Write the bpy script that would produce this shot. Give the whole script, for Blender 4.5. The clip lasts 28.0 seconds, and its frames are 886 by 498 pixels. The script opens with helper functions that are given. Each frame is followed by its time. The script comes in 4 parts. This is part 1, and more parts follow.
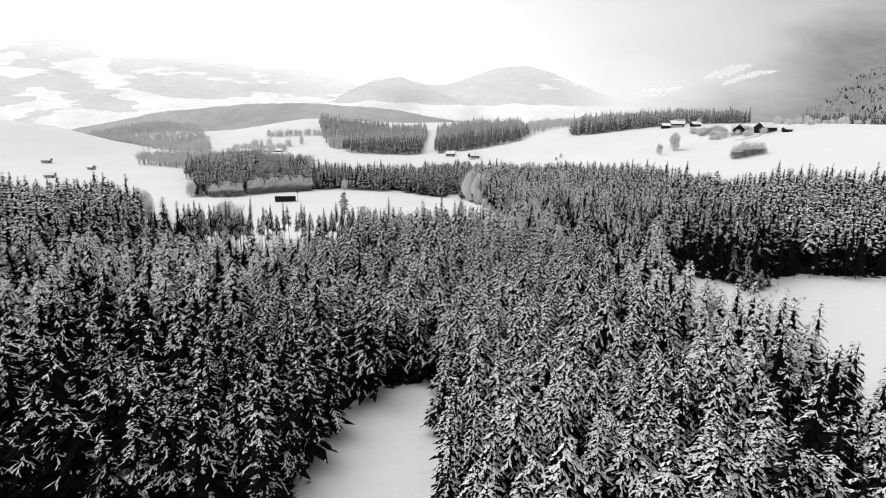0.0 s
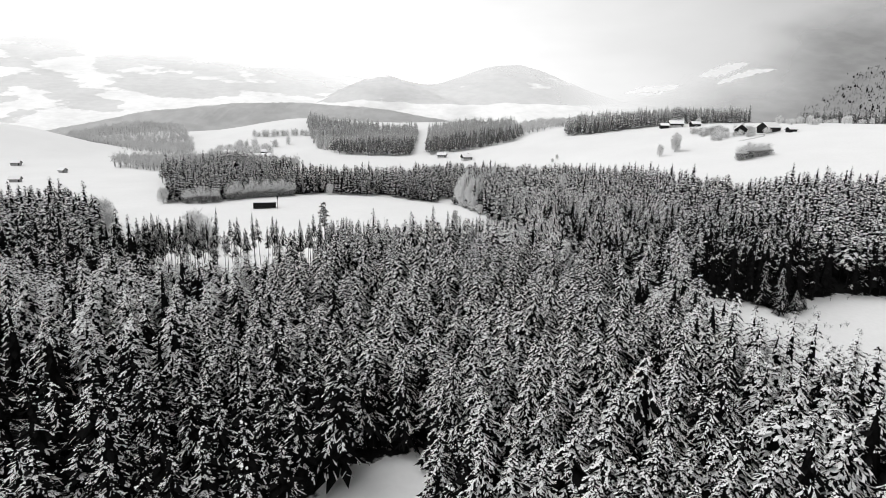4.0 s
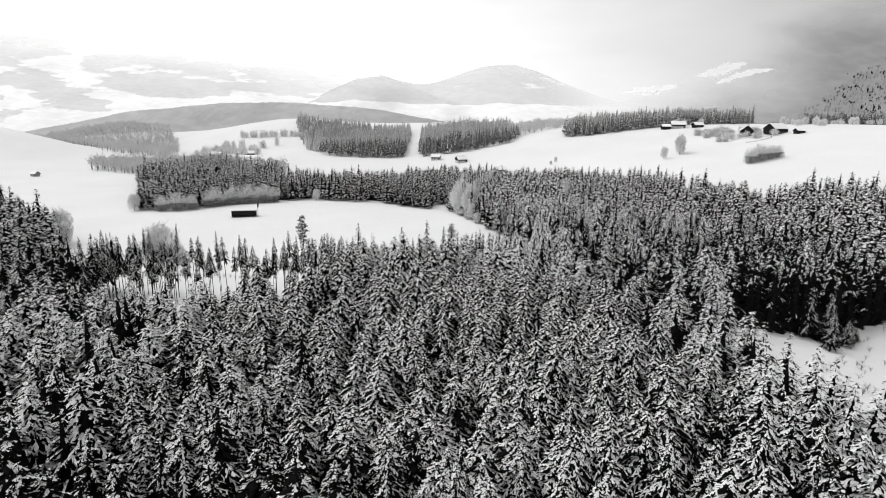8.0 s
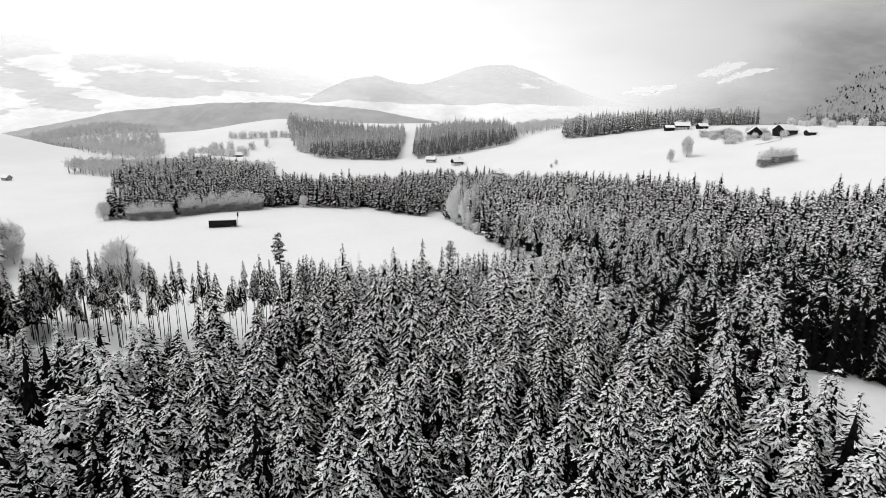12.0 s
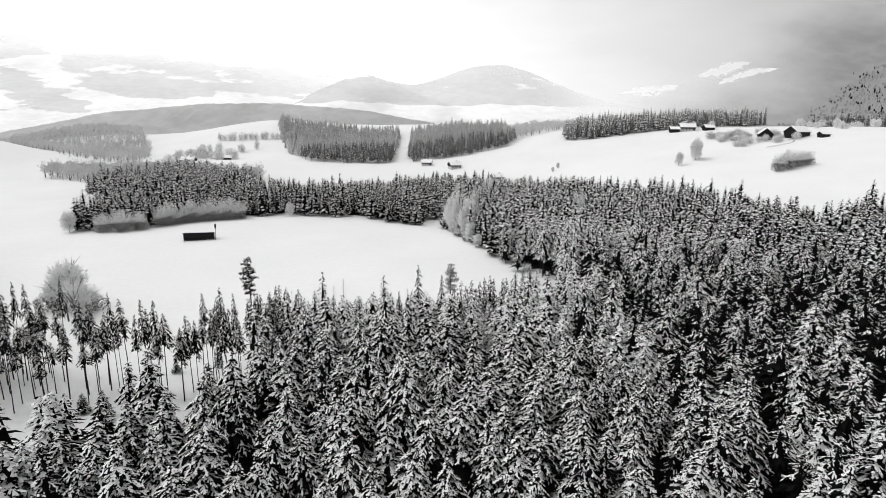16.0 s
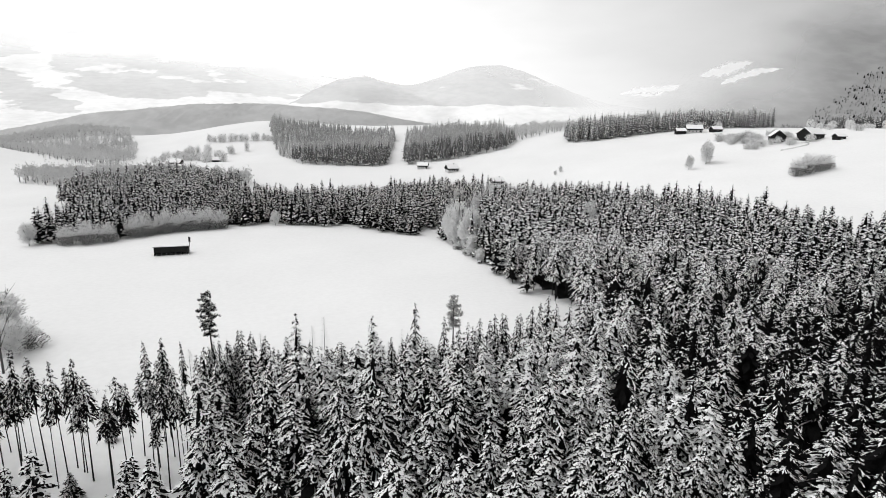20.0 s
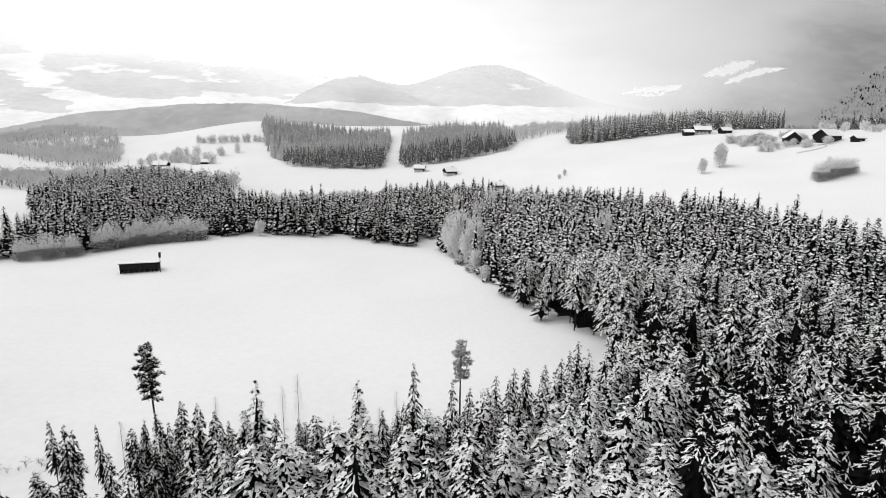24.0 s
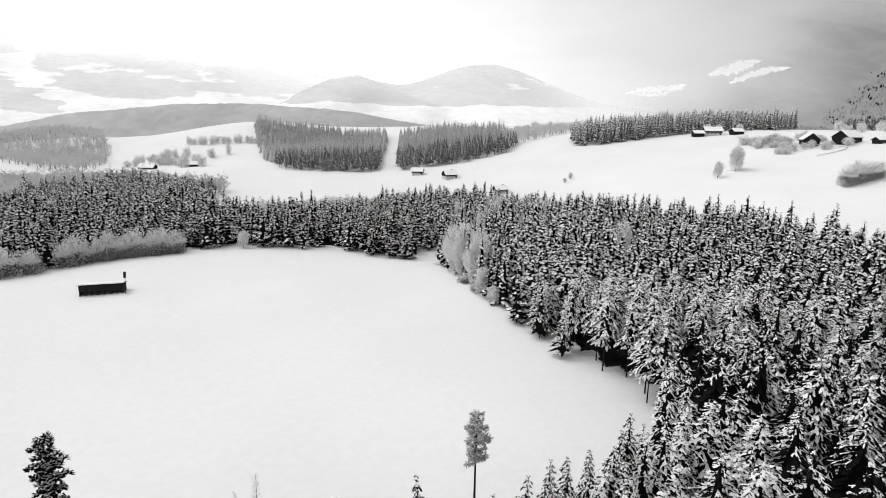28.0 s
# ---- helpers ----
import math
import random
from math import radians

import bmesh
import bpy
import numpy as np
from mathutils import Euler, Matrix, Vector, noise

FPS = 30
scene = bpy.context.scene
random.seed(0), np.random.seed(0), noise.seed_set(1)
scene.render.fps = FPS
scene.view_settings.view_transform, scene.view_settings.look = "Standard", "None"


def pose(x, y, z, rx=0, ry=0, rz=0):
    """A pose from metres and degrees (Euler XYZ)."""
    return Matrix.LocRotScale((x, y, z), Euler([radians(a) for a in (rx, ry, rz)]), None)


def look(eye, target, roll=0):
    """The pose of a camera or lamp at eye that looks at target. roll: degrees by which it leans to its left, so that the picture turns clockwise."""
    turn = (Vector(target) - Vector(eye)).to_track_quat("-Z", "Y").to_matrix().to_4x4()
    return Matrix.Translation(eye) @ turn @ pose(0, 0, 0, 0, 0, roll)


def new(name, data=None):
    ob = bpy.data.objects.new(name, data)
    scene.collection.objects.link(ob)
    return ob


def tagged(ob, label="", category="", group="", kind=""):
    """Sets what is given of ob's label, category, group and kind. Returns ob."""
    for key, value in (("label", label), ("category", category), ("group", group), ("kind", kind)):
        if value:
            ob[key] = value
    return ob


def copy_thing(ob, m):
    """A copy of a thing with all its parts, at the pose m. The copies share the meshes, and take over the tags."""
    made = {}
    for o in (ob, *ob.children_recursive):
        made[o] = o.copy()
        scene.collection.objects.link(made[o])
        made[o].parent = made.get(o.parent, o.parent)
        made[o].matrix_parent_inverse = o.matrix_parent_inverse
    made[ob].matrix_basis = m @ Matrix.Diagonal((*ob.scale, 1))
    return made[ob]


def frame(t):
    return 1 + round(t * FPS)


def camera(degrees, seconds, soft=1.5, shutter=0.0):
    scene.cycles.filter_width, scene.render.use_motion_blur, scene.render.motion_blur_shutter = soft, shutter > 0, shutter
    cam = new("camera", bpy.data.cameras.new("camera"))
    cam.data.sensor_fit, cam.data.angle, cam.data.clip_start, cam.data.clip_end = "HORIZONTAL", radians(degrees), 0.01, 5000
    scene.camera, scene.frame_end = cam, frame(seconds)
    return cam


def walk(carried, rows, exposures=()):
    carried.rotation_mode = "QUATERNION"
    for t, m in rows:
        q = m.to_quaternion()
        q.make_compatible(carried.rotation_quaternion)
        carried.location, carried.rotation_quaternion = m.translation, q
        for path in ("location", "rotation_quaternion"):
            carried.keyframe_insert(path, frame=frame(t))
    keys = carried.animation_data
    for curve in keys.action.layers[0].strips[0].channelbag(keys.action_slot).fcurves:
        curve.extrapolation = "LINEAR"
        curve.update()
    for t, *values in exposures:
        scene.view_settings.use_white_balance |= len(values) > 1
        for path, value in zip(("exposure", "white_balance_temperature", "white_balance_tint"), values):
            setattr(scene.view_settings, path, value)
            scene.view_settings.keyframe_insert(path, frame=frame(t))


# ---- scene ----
cam = camera(77.3, 28.0, soft=0.7)
METRES, EYE, TILT, LEAN, TURN = 200.0, 70.0, 0.0, 0.0, 0.0
ROWS = [
    (0.0, 0.0, 0.0, 0.0, 0.21, -12.6, -0.93),
    (0.5, -0.0002, 0.0181, 0.0006, 0.08, -12.61, -0.93),
    (1.0, -0.0002, 0.0363, 0.0011, -0.02, -12.63, -0.92),
    (1.5, -0.0004, 0.0544, 0.0017, -0.15, -12.62, -0.92),
    (2.0, -0.0004, 0.0725, 0.0022, -0.27, -12.62, -0.91),
    (2.5, -0.0004, 0.0907, 0.0027, -0.37, -12.63, -0.9),
    (3.0, -0.0005, 0.1089, 0.0032, -0.47, -12.63, -0.89),
    (3.5, -0.0005, 0.127, 0.0037, -0.57, -12.64, -0.88),
    (5.5, -0.0008, 0.2, 0.0058, -0.94, -12.65, -0.89),
    (6.0, -0.0009, 0.218, 0.0065, -1.02, -12.66, -0.89),
    (6.5, -0.001, 0.2361, 0.0073, -1.12, -12.66, -0.9),
    (7.0, -0.0012, 0.2541, 0.0079, -1.19, -12.65, -0.89),
    (7.5, -0.0013, 0.2722, 0.0085, -1.25, -12.64, -0.9),
    (8.0, -0.0016, 0.2901, 0.0091, -1.34, -12.63, -0.9),
    (8.5, -0.0018, 0.308, 0.0099, -1.42, -12.64, -0.91),
    (9.0, -0.002, 0.326, 0.0103, -1.5, -12.6, -0.91),
    (9.5, -0.0023, 0.3438, 0.011, -1.57, -12.61, -0.89),
    (10.0, -0.0025, 0.3617, 0.0115, -1.64, -12.61, -0.9),
    (10.5, -0.0028, 0.3797, 0.0121, -1.72, -12.62, -0.91),
    (11.0, -0.0031, 0.3975, 0.0127, -1.77, -12.61, -0.91),
    (11.5, -0.0035, 0.4153, 0.0137, -1.84, -12.62, -0.93),
    (12.0, -0.0039, 0.4332, 0.0144, -1.91, -12.61, -0.93),
    (12.5, -0.0038, 0.451, 0.015, -1.95, -12.58, -0.91),
    (14.5, -0.0044, 0.523, 0.0176, -2.21, -12.56, -0.88),
    (15.0, -0.0046, 0.5407, 0.0183, -2.27, -12.55, -0.89),
    (15.5, -0.0046, 0.5585, 0.0189, -2.33, -12.54, -0.89),
    (16.0, -0.0046, 0.5763, 0.0195, -2.38, -12.53, -0.87),
    (16.5, -0.0047, 0.5942, 0.0202, -2.44, -12.52, -0.88),
    (17.0, -0.005, 0.6119, 0.0209, -2.5, -12.51, -0.88),
    (17.5, -0.0048, 0.6298, 0.0216, -2.55, -12.52, -0.87),
    (18.0, -0.0052, 0.6476, 0.0222, -2.62, -12.51, -0.89),
    (18.5, -0.0055, 0.6653, 0.023, -2.67, -12.52, -0.89),
    (19.0, -0.0057, 0.6831, 0.0235, -2.74, -12.51, -0.89),
    (19.5, -0.006, 0.7008, 0.0238, -2.79, -12.49, -0.93),
    (20.0, -0.0062, 0.7186, 0.0244, -2.84, -12.48, -0.91),
    (20.5, -0.0064, 0.7363, 0.025, -2.9, -12.48, -0.91),
    (21.0, -0.0069, 0.7541, 0.0256, -2.95, -12.48, -0.92),
    (21.5, -0.0069, 0.7718, 0.0261, -2.99, -12.47, -0.9),
    (23.5, -0.0077, 0.8422, 0.0285, -3.16, -12.46, -0.92),
    (24.0, -0.0079, 0.8598, 0.0288, -3.22, -12.46, -0.93),
    (24.5, -0.0082, 0.8773, 0.0295, -3.27, -12.47, -0.93),
    (25.0, -0.0086, 0.8947, 0.03, -3.31, -12.47, -0.94),
    (25.5, -0.0089, 0.9122, 0.0305, -3.35, -12.48, -0.96),
    (26.0, -0.0091, 0.9297, 0.031, -3.39, -12.47, -0.95),
    (26.5, -0.0093, 0.9471, 0.0315, -3.42, -12.45, -0.95),
    (27.0, -0.0093, 0.9648, 0.0319, -3.46, -12.44, -0.93),
    (27.5, -0.0094, 0.9822, 0.0324, -3.47, -12.43, -0.92),
    (28.0, -0.0099, 0.9993, 0.0332, -3.52, -12.44, -0.9),
]
walk(cam, [(t, pose(0, 0, EYE, TILT, LEAN, TURN) @ pose(METRES * x, METRES * y, METRES * z, 90 + pitch, roll, yaw)) for t, x, y, z, yaw, pitch, roll in ROWS])

# ---- light ----
SUN_AZ, SUN_EL = radians(-70), radians(55)      # high on the left, behind cloud
world = bpy.data.worlds.new("overcast_sky")
scene.world = world
world.use_nodes = True
wn, wl = world.node_tree.nodes, world.node_tree.links
bg = wn["Background"]
sky = wn.new("ShaderNodeTexSky")
sky.sky_type, sky.sun_disc, sky.sun_elevation, sky.sun_rotation = "NISHITA", False, SUN_EL, SUN_AZ
sky_grey = wn.new("ShaderNodeRGBToBW")
wl.new(sky.outputs[0], sky_grey.inputs[0])
sky_part = wn.new("ShaderNodeMath")
sky_part.operation = "MULTIPLY"
sky_part.inputs[1].default_value = 0.05
wl.new(sky_grey.outputs[0], sky_part.inputs[0])
coord = wn.new("ShaderNodeTexCoord")
towards = wn.new("ShaderNodeVectorMath")
towards.operation = "DOT_PRODUCT"
towards.inputs[1].default_value = (math.sin(radians(95)) * math.cos(radians(14)), math.cos(radians(95)) * math.cos(radians(14)), math.sin(radians(14)))   # the dull cloud over the mountain
wl.new(coord.outputs["Generated"], towards.inputs[0])
glow = wn.new("ShaderNodeMapRange")
glow.interpolation_type = "SMOOTHSTEP"
for i, v in enumerate((-0.05, 0.62, 0.86, 0.36), 1):
    glow.inputs[i].default_value = v
wl.new(towards.outputs["Value"], glow.inputs[0])
stretch = wn.new("ShaderNodeMapping")
stretch.inputs["Scale"].default_value = (2.2, 2.2, 7.0)
wl.new(coord.outputs["Generated"], stretch.inputs[0])
cloud = wn.new("ShaderNodeTexNoise")
cloud.inputs["Scale"].default_value, cloud.inputs["Detail"].default_value = 1.6, 5.0
wl.new(stretch.outputs[0], cloud.inputs["Vector"])
cloud_part = wn.new("ShaderNodeMapRange")
for i, v in enumerate((0.3, 0.7, 0.90, 1.08), 1):
    cloud_part.inputs[i].default_value = v
wl.new(cloud.outputs["Fac"], cloud_part.inputs[0])
mul = wn.new("ShaderNodeMath")
mul.operation = "MULTIPLY"
wl.new(glow.outputs[0], mul.inputs[0])
wl.new(cloud_part.outputs[0], mul.inputs[1])
add = wn.new("ShaderNodeMath")
wl.new(mul.outputs[0], add.inputs[0])
wl.new(sky_part.outputs[0], add.inputs[1])
wl.new(add.outputs[0], bg.inputs["Color"])
bg.inputs["Strength"].default_value = 1.0

sun = new("sun", bpy.data.lights.new("sun", "SUN"))
sun.data.energy, sun.data.angle, sun.data.color = 0.92, radians(35), (1.0, 1.0, 1.0)
sun.matrix_basis = look((300 * math.sin(SUN_AZ) * math.cos(SUN_EL), 300 * math.cos(SUN_AZ) * math.cos(SUN_EL), 300 * math.sin(SUN_EL)), (0, 0, 0))


# ---- materials ----
def material(name, low, high, scale=1.0, rough=0.9, bump=0.0, fine=None, spec=0.2, scales=None):
    """Grey surface whose tone wanders between low and high at two scales, with a fine relief."""
    m = bpy.data.materials.new(name)
    m.use_nodes = True
    n, l = m.node_tree.nodes, m.node_tree.links
    b = n["Principled BSDF"]
    b.inputs["Roughness"].default_value = rough
    b.inputs["Specular IOR Level"].default_value = spec
    co = n.new("ShaderNodeTexCoord")
    mp = n.new("ShaderNodeMapping")
    if scales:
        mp.inputs["Scale"].default_value = scales
    l.new(co.outputs["Object"], mp.inputs[0])
    big = n.new("ShaderNodeTexNoise")
    big.inputs["Scale"].default_value, big.inputs["Detail"].default_value = scale, 4
    l.new(mp.outputs[0], big.inputs["Vector"])
    small = n.new("ShaderNodeTexNoise")
    small.inputs["Scale"].default_value, small.inputs["Detail"].default_value = fine or scale * 9, 3
    l.new(mp.outputs[0], small.inputs["Vector"])
    mix = n.new("ShaderNodeMath")
    mix.operation = "MULTIPLY_ADD"
    mix.inputs[1].default_value = 0.45
    l.new(small.outputs["Fac"], mix.inputs[0])
    half = n.new("ShaderNodeMath")
    half.operation = "MULTIPLY"
    half.inputs[1].default_value = 0.55
    l.new(big.outputs["Fac"], half.inputs[0])
    l.new(half.outputs[0], mix.inputs[2])
    ramp = n.new("ShaderNodeValToRGB")
    ramp.color_ramp.elements[0].position, ramp.color_ramp.elements[1].position = 0.32, 0.68
    ramp.color_ramp.elements[0].color = (low, low, low, 1)
    ramp.color_ramp.elements[1].color = (high, high, high, 1)
    l.new(mix.outputs[0], ramp.inputs[0])
    l.new(ramp.outputs[0], b.inputs["Base Color"])
    if bump:
        bp = n.new("ShaderNodeBump")
        bp.inputs["Strength"].default_value, bp.inputs["Distance"].default_value = bump, 0.05
        l.new(small.outputs["Fac"], bp.inputs["Height"])
        l.new(bp.outputs[0], b.inputs["Normal"])
    return m


M_SNOW = material("field_snow", 0.79, 0.86, 0.02, 0.85, 0.25, 0.6)
M_BOUGH = material("bough_snow", 0.86, 0.95, 0.6, 0.9, 0.0, 7.0, spec=0.0)


def clumped(name, scale, lo, hi):
    """Snow in clumps with dark needle tips poking through."""
    m = material(name, 0.84, 0.95, 0.6, 0.9, 0.0, 7.0, spec=0.0)
    n, l = m.node_tree.nodes, m.node_tree.links
    b = n["Principled BSDF"]
    snow = b.inputs["Base Color"].links[0].from_socket
    co = n.new("ShaderNodeTexCoord")
    a = n.new("ShaderNodeTexNoise")
    a.inputs["Scale"].default_value, a.inputs["Detail"].default_value, a.inputs["Roughness"].default_value = scale, 3, 0.6
    l.new(co.outputs["Object"], a.inputs["Vector"])
    r = n.new("ShaderNodeMapRange")
    r.interpolation_type = "SMOOTHSTEP"
    l.new(a.outputs["Fac"], r.inputs[0])
    for i, v in enumerate((lo, hi, 0.0, 1.0), 1):
        r.inputs[i].default_value = v
    mix = n.new("ShaderNodeMix")
    mix.data_type = "RGBA"
    mix.inputs["A"].default_value = (0.009, 0.009, 0.009, 1)
    l.new(r.outputs[0], mix.inputs["Factor"])
    l.new(snow, mix.inputs["B"])
    for link in list(b.inputs["Base Color"].links):
        l.remove(link)
    l.new(mix.outputs["Result"], b.inputs["Base Color"])
    return m


M_CLUMP = clumped("clumped_snow", 1.6, 0.405, 0.45)
M_CLOD = clumped("coarse_clumped_snow", 1.0, 0.41, 0.45)
M_CLOT = clumped("far_clumped_snow", 0.6, 0.43, 0.47)
M_NEEDLE = material("spruce_needles", 0.006, 0.013, 0.8, 0.9, 0.0, 9.0, spec=0.0)
M_BARK = material("spruce_bark", 0.012, 0.04, 0.9, 0.95, 0.8, 8.0, spec=0.0)
M_FROST = material("frosted_twigs", 0.70, 0.90, 0.35, 0.9, 0.0, 3.0, spec=0.0)
M_TWIG = material("dark_twigs", 0.05, 0.14, 0.5, 0.9, 0.3, 5.0)
M_FARWOOD = material("frosted_far_wood", 0.50, 0.72, 0.02, 0.95, 0.0, 0.15, spec=0.0)
# Needles paled for distance: haze put into the base colour on top of frost.
M_HOAR_HAZE = material("hoar_haze_needles", 0.05, 0.20, 0.05, 0.95, 0.0, 0.35, spec=0.0)
M_RIME_HAZE = material("rime_haze_needles", 0.30, 0.58, 0.05, 0.95, 0.0, 0.35, spec=0.0)
# Matched to the hazed wood tone of the mountainside.
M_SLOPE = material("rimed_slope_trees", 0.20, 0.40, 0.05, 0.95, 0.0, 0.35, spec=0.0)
M_BOARD = material("weathered_boards", 0.006, 0.024, 0.7, 0.85, 0.6, 6.0, scales=(6, 6, 0.6))
M_GREYBOARD = material("silvered_boards", 0.22, 0.40, 0.7, 0.9, 0.4, 6.0, scales=(6, 6, 0.6))
M_RENDER = material("lime_render", 0.45, 0.6, 0.3, 0.9, 0.2, 4.0)
M_STONE = material("dark_stone", 0.12, 0.25, 0.8, 0.9, 0.6, 6.0)
M_GLASS = material("window_glass", 0.01, 0.02, 0.5, 0.08, 0.0, 2.0, spec=0.5)


# ---- ground ----
def with_litter_shade(m):
    """Lets near-black fallen needles, with the trees' shade painted in, take over from the snow where the trees stand
    close.
    """
    n, l = m.node_tree.nodes, m.node_tree.links
    b = n["Principled BSDF"]
    snow = b.inputs["Base Color"].links[0].from_socket
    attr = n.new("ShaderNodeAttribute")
    attr.attribute_name = "litter_shade"
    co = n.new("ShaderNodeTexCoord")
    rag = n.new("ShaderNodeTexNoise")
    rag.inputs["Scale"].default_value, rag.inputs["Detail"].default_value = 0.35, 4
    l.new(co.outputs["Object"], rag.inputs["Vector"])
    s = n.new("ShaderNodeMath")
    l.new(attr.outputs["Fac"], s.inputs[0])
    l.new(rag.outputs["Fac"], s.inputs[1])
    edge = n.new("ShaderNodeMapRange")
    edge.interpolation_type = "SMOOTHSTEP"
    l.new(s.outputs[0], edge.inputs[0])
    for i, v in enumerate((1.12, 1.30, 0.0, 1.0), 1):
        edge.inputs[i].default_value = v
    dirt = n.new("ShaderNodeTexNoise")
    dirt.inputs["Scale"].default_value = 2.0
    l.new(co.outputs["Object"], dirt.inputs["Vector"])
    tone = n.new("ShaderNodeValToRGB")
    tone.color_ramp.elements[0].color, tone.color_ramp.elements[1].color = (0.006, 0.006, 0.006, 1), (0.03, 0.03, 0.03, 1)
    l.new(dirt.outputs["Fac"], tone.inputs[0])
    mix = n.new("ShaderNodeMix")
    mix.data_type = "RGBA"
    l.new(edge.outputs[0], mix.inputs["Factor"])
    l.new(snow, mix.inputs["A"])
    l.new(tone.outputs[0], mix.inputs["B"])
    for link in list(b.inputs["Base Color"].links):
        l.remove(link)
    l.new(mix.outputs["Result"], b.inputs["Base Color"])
    b.inputs["Specular IOR Level"].default_value = 0.0


with_litter_shade(M_SNOW)


def step(a, b, v):
    t = np.clip((v - a) / (b - a), 0, 1)
    return t * t * (3 - 2 * t)


HILLS = ((48, -330, 1240, 200, 165), (12, -150, 860, 120, 90), (-9, 100, 620, 90, 110), (4, 200, 830, 110, 110),
         (-5, 0, 640, 120, 100), (60, -680, 830, 190, 130), (36, -620, 1190, 130, 130), (11, -280, 800, 90, 90), (-4, 10, 480, 60, 40))


def ground(x, y):
    """Height of the ground: a gentle valley floor, a long slope up to the farms, and low hills."""
    x, y = np.asarray(x, float), np.asarray(y, float)
    low = 7 + 5.5 * step(110, 230, y) - 7.5 * np.exp(-((x - 150) / 50) ** 2 - ((y - 190) / 42) ** 2)
    rise = 47.5 + 0.148 * (x - 252) + 0.1036 * (y - 621)
    slope = rise - 6.0 * np.log1p(np.exp(np.clip((rise - 80) / 6.0, -40, 60)))
    d = (slope - low) / 8.0
    z = low + 8.0 * np.where(d > 25, d, np.log1p(np.exp(np.clip(d, -40, 25))))
    for h, cx, cy, sx, sy in HILLS:
        z = z + h * np.exp(-((x - cx) / sx) ** 2 - ((y - cy) / sy) ** 2)
    z = z + 0.5 * np.sin(x / 31 + 1) * np.sin(y / 43) + 0.25 * np.sin(x / 11 + y / 17)
    away = step(1330, 1600, y) + step(900, 1400, np.abs(x)) * step(300, 600, y)
    return z + (-15 - z) * np.clip(away, 0, 1)


def inside(px, py, poly):
    px, py = np.asarray(px, float), np.asarray(py, float)
    hit = np.zeros(px.shape, bool)
    for (x0, y0), (x1, y1) in zip(poly, poly[1:] + poly[:1]):
        cross = (y0 > py) != (y1 > py)
        hit ^= cross & (px < (x1 - x0) * (py - y0) / ((y1 - y0) or 1e-9) + x0)
    return hit


# Stands of trees in the plan.
NEAR_WOOD = [(-175, -40), (175, -40), (175, 120), (118, 120), (112, 150), (104, 180), (92, 205), (106, 200), (128, 205),
             (160, 210), (250, 212), (330, 220), (430, 300), (330, 345), (284, 364), (232, 402), (205, 372), (200, 415), (160, 491), (120, 555), (95, 590), (40, 570),
             (18, 505), (14, 480), (19, 450), (27, 402), (33, 370), (43, 342), (51, 328), (57, 309), (38, 280), (22, 266), (8, 257), (-12, 256), (-33, 255), (-33, 235),
             (-38, 218), (-52, 209), (-100, 207), (-150, 203), (-175, 200)]
NEAR_GLADE = [(-40, 20), (-24, 84), (-22, 104), (-19, 116), (-12, 124), (-2, 126), (1.5, 118), (0, 100), (-1, 20)]
EAST_GLADE = [(86, 50), (330, 50), (330, 224), (176, 223), (156, 227), (136, 221), (122, 209), (112, 216), (94, 218), (86, 205),
              (75, 190), (76, 170), (78, 151), (88, 140), (92, 122), (90, 105)]
# No trees here, so the painted near-black floor shows as a void.
SHADY_GAP = [(-80, 44), (-27, 44), (-25, 74), (-45, 80), (-70, 76)]
WEST_WOOD = [(-330, 190), (-150, 196), (-152, 240), (-160, 290), (-176, 322), (-200, 340), (-240, 345), (-330, 330)]
BAND_WOOD = [(-200, 430), (-165, 446), (-134, 476), (-91, 494), (-39, 496), (-6, 478), (8, 500), (44, 562), (40, 590), (0, 590),
             (-60, 572), (-112, 562), (-160, 600), (-168, 696), (-250, 700), (-300, 655), (-262, 560), (-215, 500)]
BLOCK_WEST = [(-145, 830), (-90, 810), (-32, 800), (-34, 1110), (-130, 1160), (-215, 1190), (-265, 1225), (-258, 1170), (-225, 1060), (-185, 950)]
BLOCK_EAST = [(-14, 800), (60, 808), (110, 830), (128, 870), (130, 1000), (60, 1090), (-14, 1090)]
FARM_WOOD = [(180, 796), (204, 788), (230, 789), (262, 791), (296, 797), (340, 810), (400, 800), (440, 815), (440, 860), (330, 870), (184, 850)]

VALLEY_WOOD = [(-34, 606), (40, 594), (95, 594), (90, 622), (72, 646), (44, 660), (10, 658), (-26, 634)]
EAST_STRIP = [(560, 868), (780, 890), (780, 912), (560, 905)]


def wooded(x, y):
    w = np.zeros(np.shape(x), bool)
    for poly in (NEAR_WOOD, WEST_WOOD, BAND_WOOD, BLOCK_WEST, BLOCK_EAST, FARM_WOOD):
        w |= inside(x, y, poly)
    return w & ~inside(x, y, NEAR_GLADE) & ~inside(x, y, EAST_GLADE)


